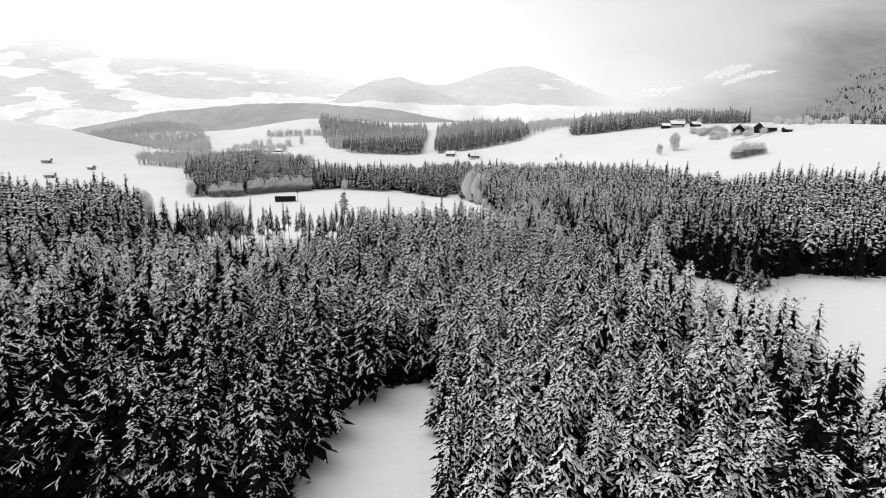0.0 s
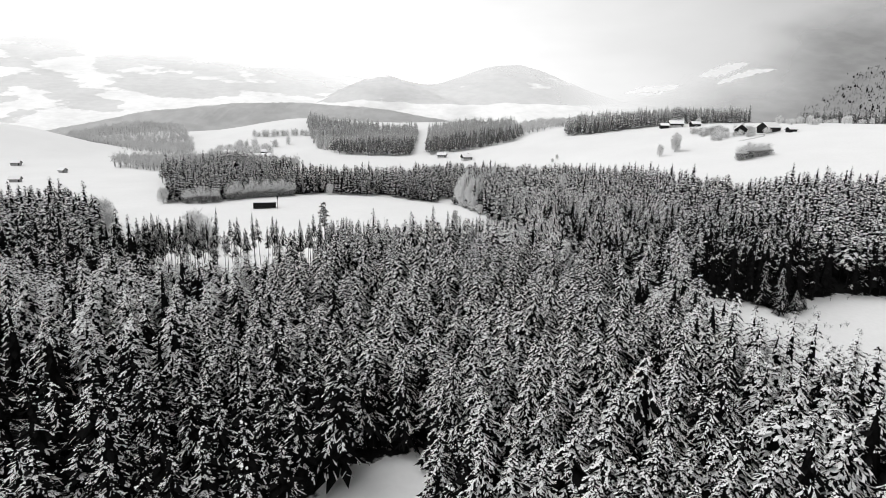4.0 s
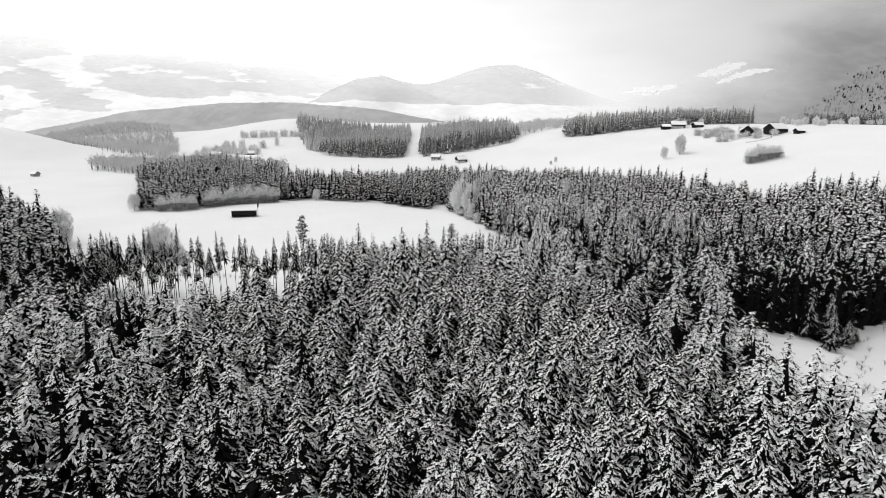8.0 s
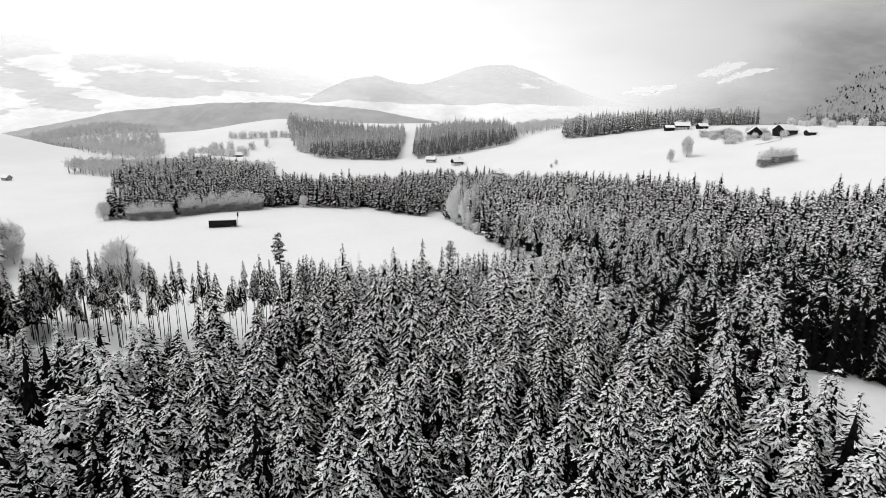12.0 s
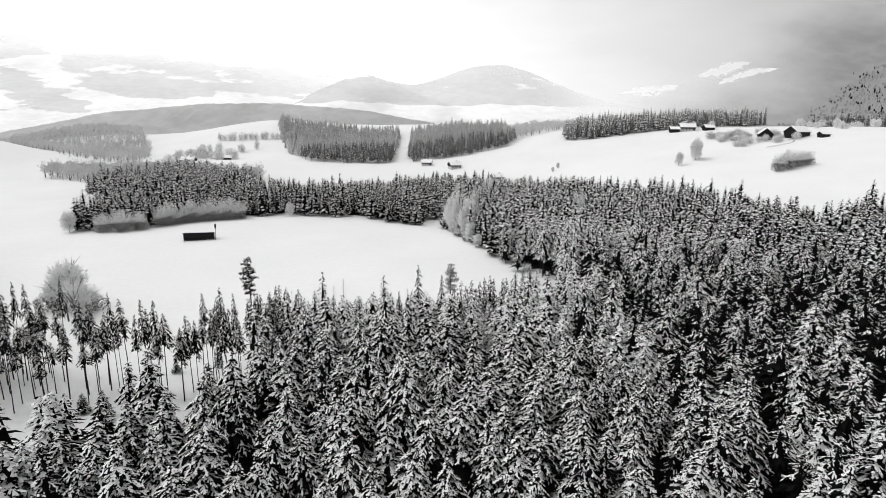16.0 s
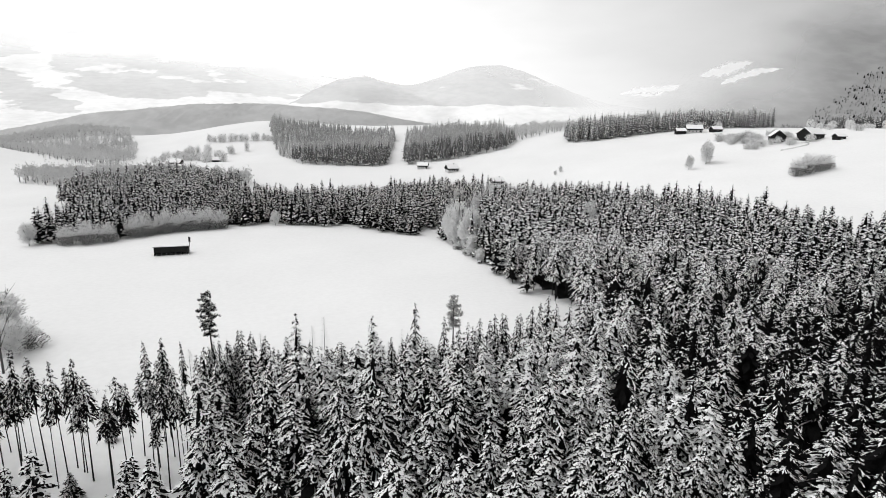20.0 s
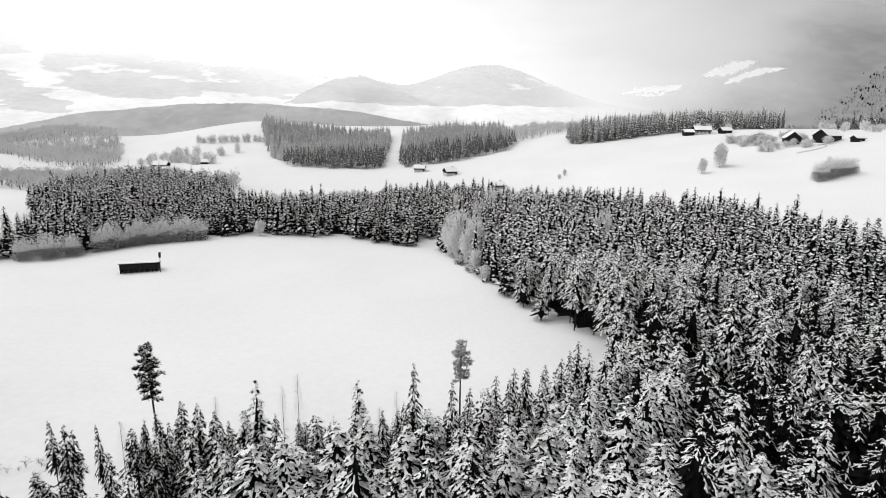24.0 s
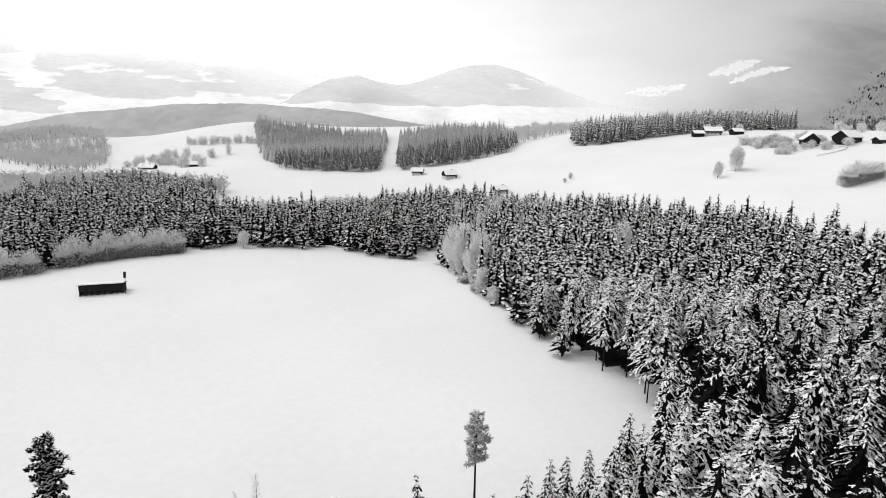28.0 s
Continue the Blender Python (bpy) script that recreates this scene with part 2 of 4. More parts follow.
def mesh_from(name, verts, faces, mats, index=None, smooth=False):
    """A mesh from arrays of corners and of triangles or quads."""
    me = bpy.data.meshes.new(name)
    verts, faces = np.asarray(verts, np.float32), np.asarray(faces, np.int32)
    k = faces.shape[1]
    me.vertices.add(len(verts))
    me.vertices.foreach_set("co", verts.ravel())
    me.loops.add(faces.size)
    me.loops.foreach_set("vertex_index", faces.ravel())
    me.polygons.add(len(faces))
    me.polygons.foreach_set("loop_start", np.arange(0, faces.size, k, dtype=np.int32))
    if index is not None:
        me.polygons.foreach_set("material_index", np.asarray(index, np.int32))
    me.polygons.foreach_set("use_smooth", np.full(len(faces), smooth))
    for m in mats:
        me.materials.append(m)
    me.update(calc_edges=True)
    return me


def spaced(lo, hi, near_lo, near_hi, fine, coarse):
    """Grid lines, fine in the middle and coarser outside."""
    mid = np.arange(near_lo, near_hi + 0.1, fine)
    out, v, s = [], near_hi, fine
    while v < hi:
        s = min(s * 1.22, coarse)
        v += s
        out.append(v)
    back, v, s = [], near_lo, fine
    while v > lo:
        s = min(s * 1.22, coarse)
        v -= s
        back.append(v)
    return np.array(back[::-1] + list(mid) + out)


gx, gy = spaced(-6000, 6000, -220, 260, 3.6, 170), spaced(-3000, 6000, 30, 560, 3.6, 170)
X, Y = np.meshgrid(gx, gy)
nx = len(gx)
quad = (np.arange(len(gy) - 1)[:, None] * nx + np.arange(nx - 1)[None, :]).ravel()
cells = np.stack([quad, quad + 1, quad + nx + 1, quad + nx], 1)
# 1 where fallen needles and painted tree shade darken the snow.
litter_shade = np.zeros(X.shape)
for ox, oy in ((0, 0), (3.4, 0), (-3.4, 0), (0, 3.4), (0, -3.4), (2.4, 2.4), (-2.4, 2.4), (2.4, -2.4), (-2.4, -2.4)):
    litter_shade += wooded(X + ox, Y + oy) / 9.0
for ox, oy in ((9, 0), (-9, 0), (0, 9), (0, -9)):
    litter_shade[(Y > 250) & ~wooded(X + ox, Y + oy)] = 0
litter_shade[Y > 690] = 0
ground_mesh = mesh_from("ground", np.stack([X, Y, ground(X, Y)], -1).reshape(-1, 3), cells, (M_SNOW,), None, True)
ground_mesh.attributes.new("litter_shade", "FLOAT", "POINT").data.foreach_set("value", litter_shade.ravel().astype(np.float32))
terrain = new("ground", ground_mesh)
tagged(terrain, "snow-covered meadows and dark spruce forest floor", "ground", kind="structure")


# ---- far hills ----
def hill_material(name, wood, field, scale, seed, cover, low=0.0, veil=None, side=None, fields=0.16, slant=0.0, span=130, clear_most=1.0, flat=(1, 0.6, 2.4)):
    """Snow fields and frosted woods on a far hillside, with haze put into their tones and alpha. low: below this height
    fields take over. veil: heights between which alpha fades the hill up into cloud (slant: the cloud's foot rises so
    much along x; clear_most: how much shows through the haze); side: stretch of x over which it comes out of the mist."""
    m = bpy.data.materials.new(name)
    m.use_nodes = True
    n, l = m.node_tree.nodes, m.node_tree.links
    b = n["Principled BSDF"]
    b.inputs["Roughness"].default_value, b.inputs["Specular IOR Level"].default_value = 1.0, 0.0
    co = n.new("ShaderNodeTexCoord")
    xyz = n.new("ShaderNodeSeparateXYZ")
    l.new(co.outputs["Object"], xyz.inputs[0])
    mp = n.new("ShaderNodeMapping")
    mp.inputs["Location"].default_value = (seed, seed * 2, 0)
    mp.inputs["Scale"].default_value = flat
    l.new(co.outputs["Object"], mp.inputs[0])

    def noise_node(scale, detail, rough=0.5):
        a = n.new("ShaderNodeTexNoise")
        a.inputs["Scale"].default_value, a.inputs["Detail"].default_value, a.inputs["Roughness"].default_value = scale, detail, rough
        l.new(mp.outputs[0], a.inputs["Vector"])
        return a.outputs["Fac"]

    def math_node(op, a, c, clamp=False):
        k = n.new("ShaderNodeMath")
        k.operation, k.use_clamp = op, clamp
        for i, v in enumerate((a, c)):
            if isinstance(v, (int, float)):
                k.inputs[i].default_value = v
            else:
                l.new(v, k.inputs[i])
        return k.outputs[0]

    def ranged(v, lo, hi, a, c, kind="SMOOTHSTEP"):
        k = n.new("ShaderNodeMapRange")
        k.interpolation_type = kind
        l.new(v, k.inputs[0])
        for i, q in enumerate((lo, hi, a, c), 1):
            k.inputs[i].default_value = q
        return k.outputs[0]
    mask = math_node("ADD", noise_node(scale, 5, 0.5), ranged(xyz.outputs["Z"], low, low + span, fields, 0.0)) if low else noise_node(scale, 5, 0.5)
    r = n.new("ShaderNodeValToRGB")
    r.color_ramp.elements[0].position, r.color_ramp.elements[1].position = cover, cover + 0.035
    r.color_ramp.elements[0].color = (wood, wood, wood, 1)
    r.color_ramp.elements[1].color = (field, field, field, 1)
    l.new(mask, r.inputs[0])
    tone = math_node("MULTIPLY", ranged(noise_node(0.03, 6), 0.3, 0.7, 0.92, 1.06), ranged(noise_node(0.006, 3), 0.3, 0.7, 0.9, 1.08))
    mu = n.new("ShaderNodeVectorMath")
    mu.operation = "SCALE"
    l.new(r.outputs[0], mu.inputs[0])
    l.new(tone, mu.inputs["Scale"])
    l.new(mu.outputs[0], b.inputs["Base Color"])
    # Cloud and haze are painted on by thinning the hill's alpha.
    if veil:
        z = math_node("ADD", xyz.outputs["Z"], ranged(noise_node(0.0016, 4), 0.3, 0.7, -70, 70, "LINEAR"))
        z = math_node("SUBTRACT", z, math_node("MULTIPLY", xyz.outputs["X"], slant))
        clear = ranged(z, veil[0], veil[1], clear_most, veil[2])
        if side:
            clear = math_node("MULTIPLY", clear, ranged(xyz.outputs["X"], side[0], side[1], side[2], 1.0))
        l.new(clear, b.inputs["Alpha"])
    return m


def ridge(name, crest, y0, depth, mat, label, rough=0.06, seed=0.0, foot=-40, canopy=0.0, steep=1.0):
    """A hill range: crest is a few (x, height) along its length, its near foot at y0 and its top a depth behind."""
    xs = np.linspace(crest[0][0], crest[-1][0], 420 if canopy else 140)
    top = np.interp(xs, [c[0] for c in crest], [c[1] for c in crest])
    k = np.ones(7) / 7
    top = np.convolve(np.pad(top, 3, "edge"), k, "valid")
    v = np.linspace(0, 1.0, 46)
    XX, V = np.meshgrid(xs, v)
    prof = (np.sin(V * steep * math.pi / 2) / math.sin(steep * math.pi / 2)) ** 1.3
    YY = y0 + V * depth
    wob = np.array([[noise.fractal(Vector((x / 420 + seed, y / 420, seed)), 0.9, 2.1, 5) for x in xs] for y in YY[:, 0]])
    ZZ = foot + (top[None, :] - foot) * prof * (1 + rough * 2.5 * wob) + canopy * np.random.default_rng(5).normal(0, 1, XX.shape)
    q = (np.arange(len(v) - 1)[:, None] * len(xs) + np.arange(len(xs) - 1)[None, :]).ravel()
    me = mesh_from(name, np.stack([XX, YY, ZZ], -1).reshape(-1, 3), np.stack([q, q + 1, q + len(xs) + 1, q + len(xs)], 1), (mat,), None, True)
    tagged(new(name, me), label, "hill", kind="structure")
    return xs, YY[:, 0], ZZ


# The wood tones are lightened to stand for haze over the distance.
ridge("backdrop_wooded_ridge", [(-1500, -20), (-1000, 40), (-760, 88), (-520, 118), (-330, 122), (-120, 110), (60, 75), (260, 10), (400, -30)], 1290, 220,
      hill_material("ridge_wood", 0.50, 0.85, 0.004, 3, 0.72), "long low ridge covered with frosted grey woods paled for haze", 0.03, 1.0, -40, 0.8)
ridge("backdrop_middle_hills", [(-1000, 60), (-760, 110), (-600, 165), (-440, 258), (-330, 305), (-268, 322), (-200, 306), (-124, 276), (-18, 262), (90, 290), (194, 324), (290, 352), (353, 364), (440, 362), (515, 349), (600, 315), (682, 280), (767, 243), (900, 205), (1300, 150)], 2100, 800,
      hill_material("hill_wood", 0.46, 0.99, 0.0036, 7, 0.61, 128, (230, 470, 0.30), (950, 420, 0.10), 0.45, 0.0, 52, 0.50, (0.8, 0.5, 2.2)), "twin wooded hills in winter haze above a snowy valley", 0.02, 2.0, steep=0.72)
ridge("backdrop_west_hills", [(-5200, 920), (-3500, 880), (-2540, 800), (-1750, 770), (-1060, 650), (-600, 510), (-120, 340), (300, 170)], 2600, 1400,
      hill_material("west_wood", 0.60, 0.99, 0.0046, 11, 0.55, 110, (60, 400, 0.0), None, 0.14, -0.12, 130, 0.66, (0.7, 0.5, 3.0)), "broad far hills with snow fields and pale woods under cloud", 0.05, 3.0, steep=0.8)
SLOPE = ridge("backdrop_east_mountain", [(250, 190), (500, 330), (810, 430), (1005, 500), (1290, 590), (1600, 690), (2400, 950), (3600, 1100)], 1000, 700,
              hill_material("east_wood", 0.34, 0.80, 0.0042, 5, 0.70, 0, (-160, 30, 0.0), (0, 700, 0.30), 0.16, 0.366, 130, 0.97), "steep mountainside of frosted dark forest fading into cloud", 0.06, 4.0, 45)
ridge("backdrop_south", [(-5000, 300), (-2000, 260), (0, 180), (2000, 260), (5000, 300)], -2900, 600,
      hill_material("south_wood", 0.4, 0.9, 0.003, 9, 0.55), "low snowy hills behind", 0.08, 5.0)


# ---- trees ----
def frond(out, rng, base_z, az, L, droop, w, kind, lift=0.0):
    """One bough: a ridged leaf of needles, or the finger of snow on it. Adds corners and triangles to out."""
    V, F = out
    ca, sa = math.cos(az), math.sin(az)

    def at(s, side, up):
        r = s * L
        z = base_z + 0.15 * L * s - droop * L * s * s + up
        return (ca * r - sa * side, sa * r + ca * side, z)
    o = len(V)
    if kind == "full":
        h = w * 0.62
        V.extend([at(0.10, 0, lift), at(0.45, -w, lift - h), at(0.45, 0, lift + 0.05), at(0.45, w, lift - h),
                  at(0.80, -w * 0.75, lift - h), at(0.80, 0, lift + 0.03), at(0.80, w * 0.75, lift - h), at(1.04, 0, lift - h * 0.5)])
        F.extend([(o, o + 1, o + 2), (o, o + 2, o + 3), (o + 1, o + 4, o + 5), (o + 1, o + 5, o + 2), (o + 2, o + 5, o + 6), (o + 2, o + 6, o + 3),
                  (o + 4, o + 7, o + 5), (o + 5, o + 7, o + 6)])
    elif kind == "leaf":
        h = w * 0.6
        V.extend([at(0.08, 0, lift), at(0.62, -w, lift - h), at(0.62, 0, lift), at(0.62, w, lift - h), at(1.03, 0, lift - h * 0.4)])
        F.extend([(o, o + 1, o + 2), (o, o + 2, o + 3), (o + 1, o + 4, o + 2), (o + 2, o + 4, o + 3)])
    else:
        V.extend([at(0.1, 0, lift), at(0.7, -w, lift - w * 0.4), at(1.0, 0, lift - 0.05), at(0.7, w, lift - w * 0.4)])
        F.extend([(o, o + 1, o + 2), (o, o + 2, o + 3)])


def cone(out, r, z0, z1, n, rng, jag=0.2):
    V, F = out
    o = len(V)
    V.append((0, 0, z1))
    for i in range(n):
        a, rr = i * 2 * math.pi / n, r * (1 + rng.uniform(-jag, jag))
        V.append((rr * math.cos(a), rr * math.sin(a), z0 + rng.uniform(-0.4, 0.4)))
    F.extend([(o, o + 1 + i, o + 1 + (i + 1) % n) for i in range(n)])


def pole(out, r0, r1, z0, z1, n, bend=0.0):
    V, F = out
    o = len(V)
    rings = ((r0, z0), ((r0 + r1) / 2, (z0 + z1) / 2), (r1, z1)) if n > 4 else ((r0, z0), (r1, z1))
    for j, (r, z) in enumerate(rings):
        dx = bend * (1 if j == 1 and n > 4 else 0)
        V.extend([(dx + r * math.cos(i * 2 * math.pi / n), r * math.sin(i * 2 * math.pi / n), z) for i in range(n)])
    for j in range(len(rings) - 1):
        for i in range(n):
            a, b = o + j * n + i, o + j * n + (i + 1) % n
            F.extend([(a, b, b + n), (a, b + n, a + n)])


def strand(out, p, q, w, blunt=False):
    """A strand of snow from p to q, w wide: pointed, or with a blunt end."""
    V, F = out
    dx, dy = q[0] - p[0], q[1] - p[1]
    d = math.hypot(dx, dy) or 1e-6
    sx, sy = -dy / d * w / 2, dx / d * w / 2
    o = len(V)
    if blunt:
        V.extend([(p[0] - sx * 0.45, p[1] - sy * 0.45, p[2]), (p[0] + sx * 0.45, p[1] + sy * 0.45, p[2]),
                  (q[0] + sx * 0.85, q[1] + sy * 0.85, q[2]), (q[0] - sx * 0.7, q[1] - sy * 0.7, q[2] + 0.04)])
        F.extend([(o, o + 2, o + 1), (o, o + 3, o + 2)])
        return
    m = [p[i] * 0.35 + q[i] * 0.65 for i in range(3)]
    V.extend([p, (m[0] - sx, m[1] - sy, m[2]), q, (m[0] + sx, m[1] + sy, m[2])])
    F.extend([(o, o + 1, o + 3), (o + 1, o + 2, o + 3)])


def spruce(seed, height, reach, bare, whorls, per, level, load=1.0, thin=1.0, shade_core=0.42, leaf=1.25, hang=0.0, twigs=False):
    """Corners and triangles of a spruce: trunk, needles and snow. bare: the part of its height without boughs;
    load: how much snow it holds; thin: how wide its strands of snow are; leaf: how broad its boughs, hang: how steep."""
    rng = random.Random(seed)
    trunk, green, white = ([], []), ([], []), ([], [])
    pole(trunk, height * (0.009 if bare < 0.5 else 0.0065), 0.03, -1.0, height * (0.98 if level < 2 else 0.9), 6 if level == 0 else 3, rng.uniform(-0.15, 0.15))
    crown = height * (1 - bare)
    # Needle-coloured cone added inside the crown so that its shaded gaps read black.
    cone(green, reach * (shade_core if level < 2 else 0.5), height * bare + crown * 0.05, height * (0.92 if level < 2 else 0.96 if level == 2 else 0.88), 7 if level < 2 else 5, rng)
    lopsided, wind = rng.uniform(0.0, 0.25), rng.uniform(0, 6.28)
    for k in range(whorls):
        u = ((k + 0.35) / whorls) ** 1.22
        z = height - crown * u * 0.97 + rng.uniform(-0.25, 0.25)
        L0 = reach * ((0.06 + 0.94 * u ** 0.68) if level < 2 else (0.06 + 0.94 * u ** 0.60)) * rng.uniform(0.82, 1.14)
        n = max(4, round(per * (0.55 + 0.6 * u)))
        turn = rng.uniform(0, 6.28)
        for i in range(n):
            az = turn + (i + rng.uniform(-0.42, 0.42)) * 2 * math.pi / n
            L = L0 * rng.uniform(0.66, 1.18) * (1 + lopsided * math.cos(az - wind))
            droop = hang + (rng.uniform(0.42, 0.85) if u > 0.1 else rng.uniform(0.6, 1.1) if level < 2 else rng.uniform(0.15, 0.5))
            zz = z + rng.uniform(-0.4, 0.4)
            ca, sa = math.cos(az), math.sin(az)

            def at(s, up=0.0):
                return (ca * s * L, sa * s * L, zz + 0.20 * L * s - droop * L * s * s + up)
            loaded = rng.random() < load * (1.2 - 0.85 * u * u)
            w = 0.14 + 0.15 * L
            if level == 0:
                frond(green, rng, zz - 0.14 + 0.06 * L, az, L * 1.06, droop, w * leaf, "leaf")
                if twigs:
                    for s0 in (0.6,):
                        for sgn in (-1, 1):
                            p, sp, ll = at(s0 + rng.uniform(-0.1, 0.1), -0.08), az + sgn * rng.uniform(0.5, 1.1), L * rng.uniform(0.25, 0.5) + 0.15
                            strand(green, p, (p[0] + math.cos(sp) * ll, p[1] + math.sin(sp) * ll, p[2] - ll * rng.uniform(0.5, 1.2)), 0.25 + 0.09 * L)
                if loaded:
                    for s0, s1 in (((0.16, 0.38), (0.35, 0.58), (0.55, 0.8), (0.77, 1.05)) if L > 2.6 else ((0.16, 0.5), (0.46, 0.78), (0.74, 1.05))):
                        if L > 0.9 or s0 > 0.4:
                            p, q = at(s0, 0.08), at(s1, 0.04)
                            jx, jy = rng.uniform(-0.09, 0.09), rng.uniform(-0.09, 0.09)
                            strand(white, p, (q[0] + jx, q[1] + jy, q[2]), (rng.uniform(0.22, 0.34) + 0.03 * L) * thin, rng.random() < 0.6)
                for s0 in ((0.24, 0.36, 0.48, 0.60, 0.72, 0.84, 0.95) if L > 2.9 else (0.3, 0.5, 0.7, 0.9) if L > 0.9 else (0.4, 0.7)):
                    for sgn in (-1, 1):
                        if rng.random() < (0.84 if loaded else 0.14):
                            p, sp = at(s0 + rng.uniform(-0.08, 0.08), 0.03), az + sgn * rng.uniform(0.45, 1.0)
                            ll = L * rng.uniform(0.14, 0.34) * (1.2 - 0.6 * s0) + 0.16
                            strand(white, p, (p[0] + math.cos(sp) * ll, p[1] + math.sin(sp) * ll, p[2] - ll * rng.uniform(0.25, 0.95)), rng.uniform(0.17, 0.32) * thin, rng.random() < 0.45)
            elif level == 1:
                frond(green, rng, zz - 0.14 + 0.06 * L, az, L * 1.02, droop, w * 0.9, "thin")
                if loaded:
                    strand(white, at(0.2, 0.08), at(0.64, 0.05), (0.24 + 0.04 * L) * thin, True)
                    strand(white, at(0.6, 0.08), at(1.03, 0.02), (0.24 + 0.04 * L) * thin)
                    for sgn in (-1, 1, -1, 1):
                        p, sp = at(rng.uniform(0.28, 0.92), 0.05), az + sgn * rng.uniform(0.5, 0.9)
                        ll = L * rng.uniform(0.25, 0.45) + 0.2
                        strand(white, p, (p[0] + math.cos(sp) * ll, p[1] + math.sin(sp) * ll, p[2] - ll * rng.uniform(0.3, 0.9)), rng.uniform(0.20, 0.36) * thin, rng.random() < 0.5)
            elif level == 3:
                if u < 0.3 or rng.random() < 0.85:
                    strand(green, at(0.05), at(rng.uniform(0.8, 1.15), -0.2), 0.7 + 0.1 * L)
                    strand(white, at(rng.uniform(0.1, 0.3), 0.12), at(rng.uniform(0.7, 1.1), 0.04), 0.4 + 0.12 * L, rng.random() < 0.5)
            else:
                frond(green, rng, zz - 0.2 + 0.06 * L, az, L * 1.08, droop, w * 1.3, "thin")
                if loaded:
                    s1 = rng.uniform(0.15, 0.4)
                    strand(white, at(s1, 0.12), at(rng.uniform(s1 + 0.4, 1.06), 0.04), (0.36 + 0.10 * L) * thin, rng.random() < 0.5)
                    p, sp, ll = at(rng.uniform(0.3, 0.65), 0.1), az + rng.choice((-0.7, 0.7)), 0.2 + 0.36 * L
                    strand(white, p, (p[0] + math.cos(sp) * ll, p[1] + math.sin(sp) * ll, p[2] - ll * rng.uniform(0.5, 1.1)), (0.34 + 0.08 * L) * thin, True)
    return trunk, green, white


MATS = (M_BARK, M_NEEDLE, M_CLUMP)
FAR_MATS = (M_BARK, M_NEEDLE, M_CLOT)
MID_MATS = (M_BARK, M_NEEDLE, M_CLOD)


def merged(parts):
    """One array of corners, triangles and material numbers from (trunk, needles, snow)."""
    V, F, I, o = [], [], [], 0
    for i, (v, f) in enumerate(parts):
        V.append(np.array(v, np.float32))
        F.append(np.array(f, np.int32) + o)
        I.append(np.full(len(f), i, np.int32))
        o += len(v)
    return np.concatenate(V), np.concatenate(F), np.concatenate(I)


# Patterns at unit places: 0 fine, 1 middle, 2 far, 3 very far; all about 23 m high.
FINE = [spruce(10 + i, 23, r * 1.05, b, w + 4, 8, 0, 1.0, 1.1) for i, (r, b, w) in enumerate(((4.0, 0.40, 11), (3.5, 0.42, 11), (4.5, 0.34, 12), (3.2, 0.44, 10), (4.2, 0.38, 11), (3.1, 0.38, 12)))]
OLD = [spruce(80 + i, 23, r * 1.0, b * 0.6, w + 3, 8, 0, 0.43, 0.98, leaf=1.15) for i, (r, b, w) in enumerate(((3.7, 0.26, 13), (4.1, 0.30, 13), (3.3, 0.32, 12), (4.5, 0.24, 14)))]
EDGE = [spruce(40 + i, 23, r * 0.95, b, 18, 8, 0, 0.85, 0.92, 0.42, 0.8, 0.15, True) for i, (r, b) in enumerate(((4.0, 0.10), (3.5, 0.06), (4.4, 0.14)))]
MIDDLE = [merged(spruce(20 + i, 23, r * 1.05, b, 14, 7, 1, 1.5, 1.7)) for i, (r, b) in enumerate(((4.0, 0.38), (3.5, 0.36), (4.5, 0.34), (3.2, 0.42), (4.2, 0.34)))]
MIDDLE_EDGE = [merged(spruce(25 + i, 23, r * 0.95, b, 15, 7, 1, 1.05, 1.3)) for i, (r, b) in enumerate(((3.9, 0.06), (3.5, 0.1), (4.3, 0.04)))]
FAR = [merged(spruce(30 + i, 23, r * 0.95, b, 11, 6, 2, 1.9, 2.5, hang=0.04)) for i, (r, b) in enumerate(((4.1, 0.34), (3.6, 0.30), (4.6, 0.30), (3.3, 0.28)))]
FAR_EDGE = [merged(spruce(35 + i, 23, r * 0.9, b, 12, 6, 2, 1.4, 2.3, hang=0.04)) for i, (r, b) in enumerate(((4.2, 0.06), (3.7, 0.08), (4.6, 0.04)))]
DISTANT = [merged(spruce(50 + i, 23, r, b, 9, 6, 3, 1.2)) for i, (r, b) in enumerate(((5.0, 0.10), (4.4, 0.12), (3.8, 0.1)))]
TALL = [spruce(60 + i, 23, r, b, 14, 6, 0, 0.6, 0.8, 0.2, 0.6, 0.45, True) for i, (r, b) in enumerate(((2.2, 0.63), (1.9, 0.67), (2.5, 0.58), (1.8, 0.61)))]
OLD_MIDDLE = [merged(spruce(85 + i, 23, r * 1.0, b, 13, 7, 1, 0.36, 0.92)) for i, (r, b) in enumerate(((3.8, 0.28), (4.3, 0.30), (3.4, 0.32)))]
SHADE = [merged(spruce(95 + i, 23, r, b, 14, 7, 1, 0.18, 0.9)) for i, (r, b) in enumerate(((3.9, 0.12), (3.5, 0.16), (4.3, 0.08)))]
OLD_ONE = [merged(p) for p in OLD]
FINE_ONE = [merged(p) for p in FINE]
EDGE_ONE = [merged(p) for p in EDGE]


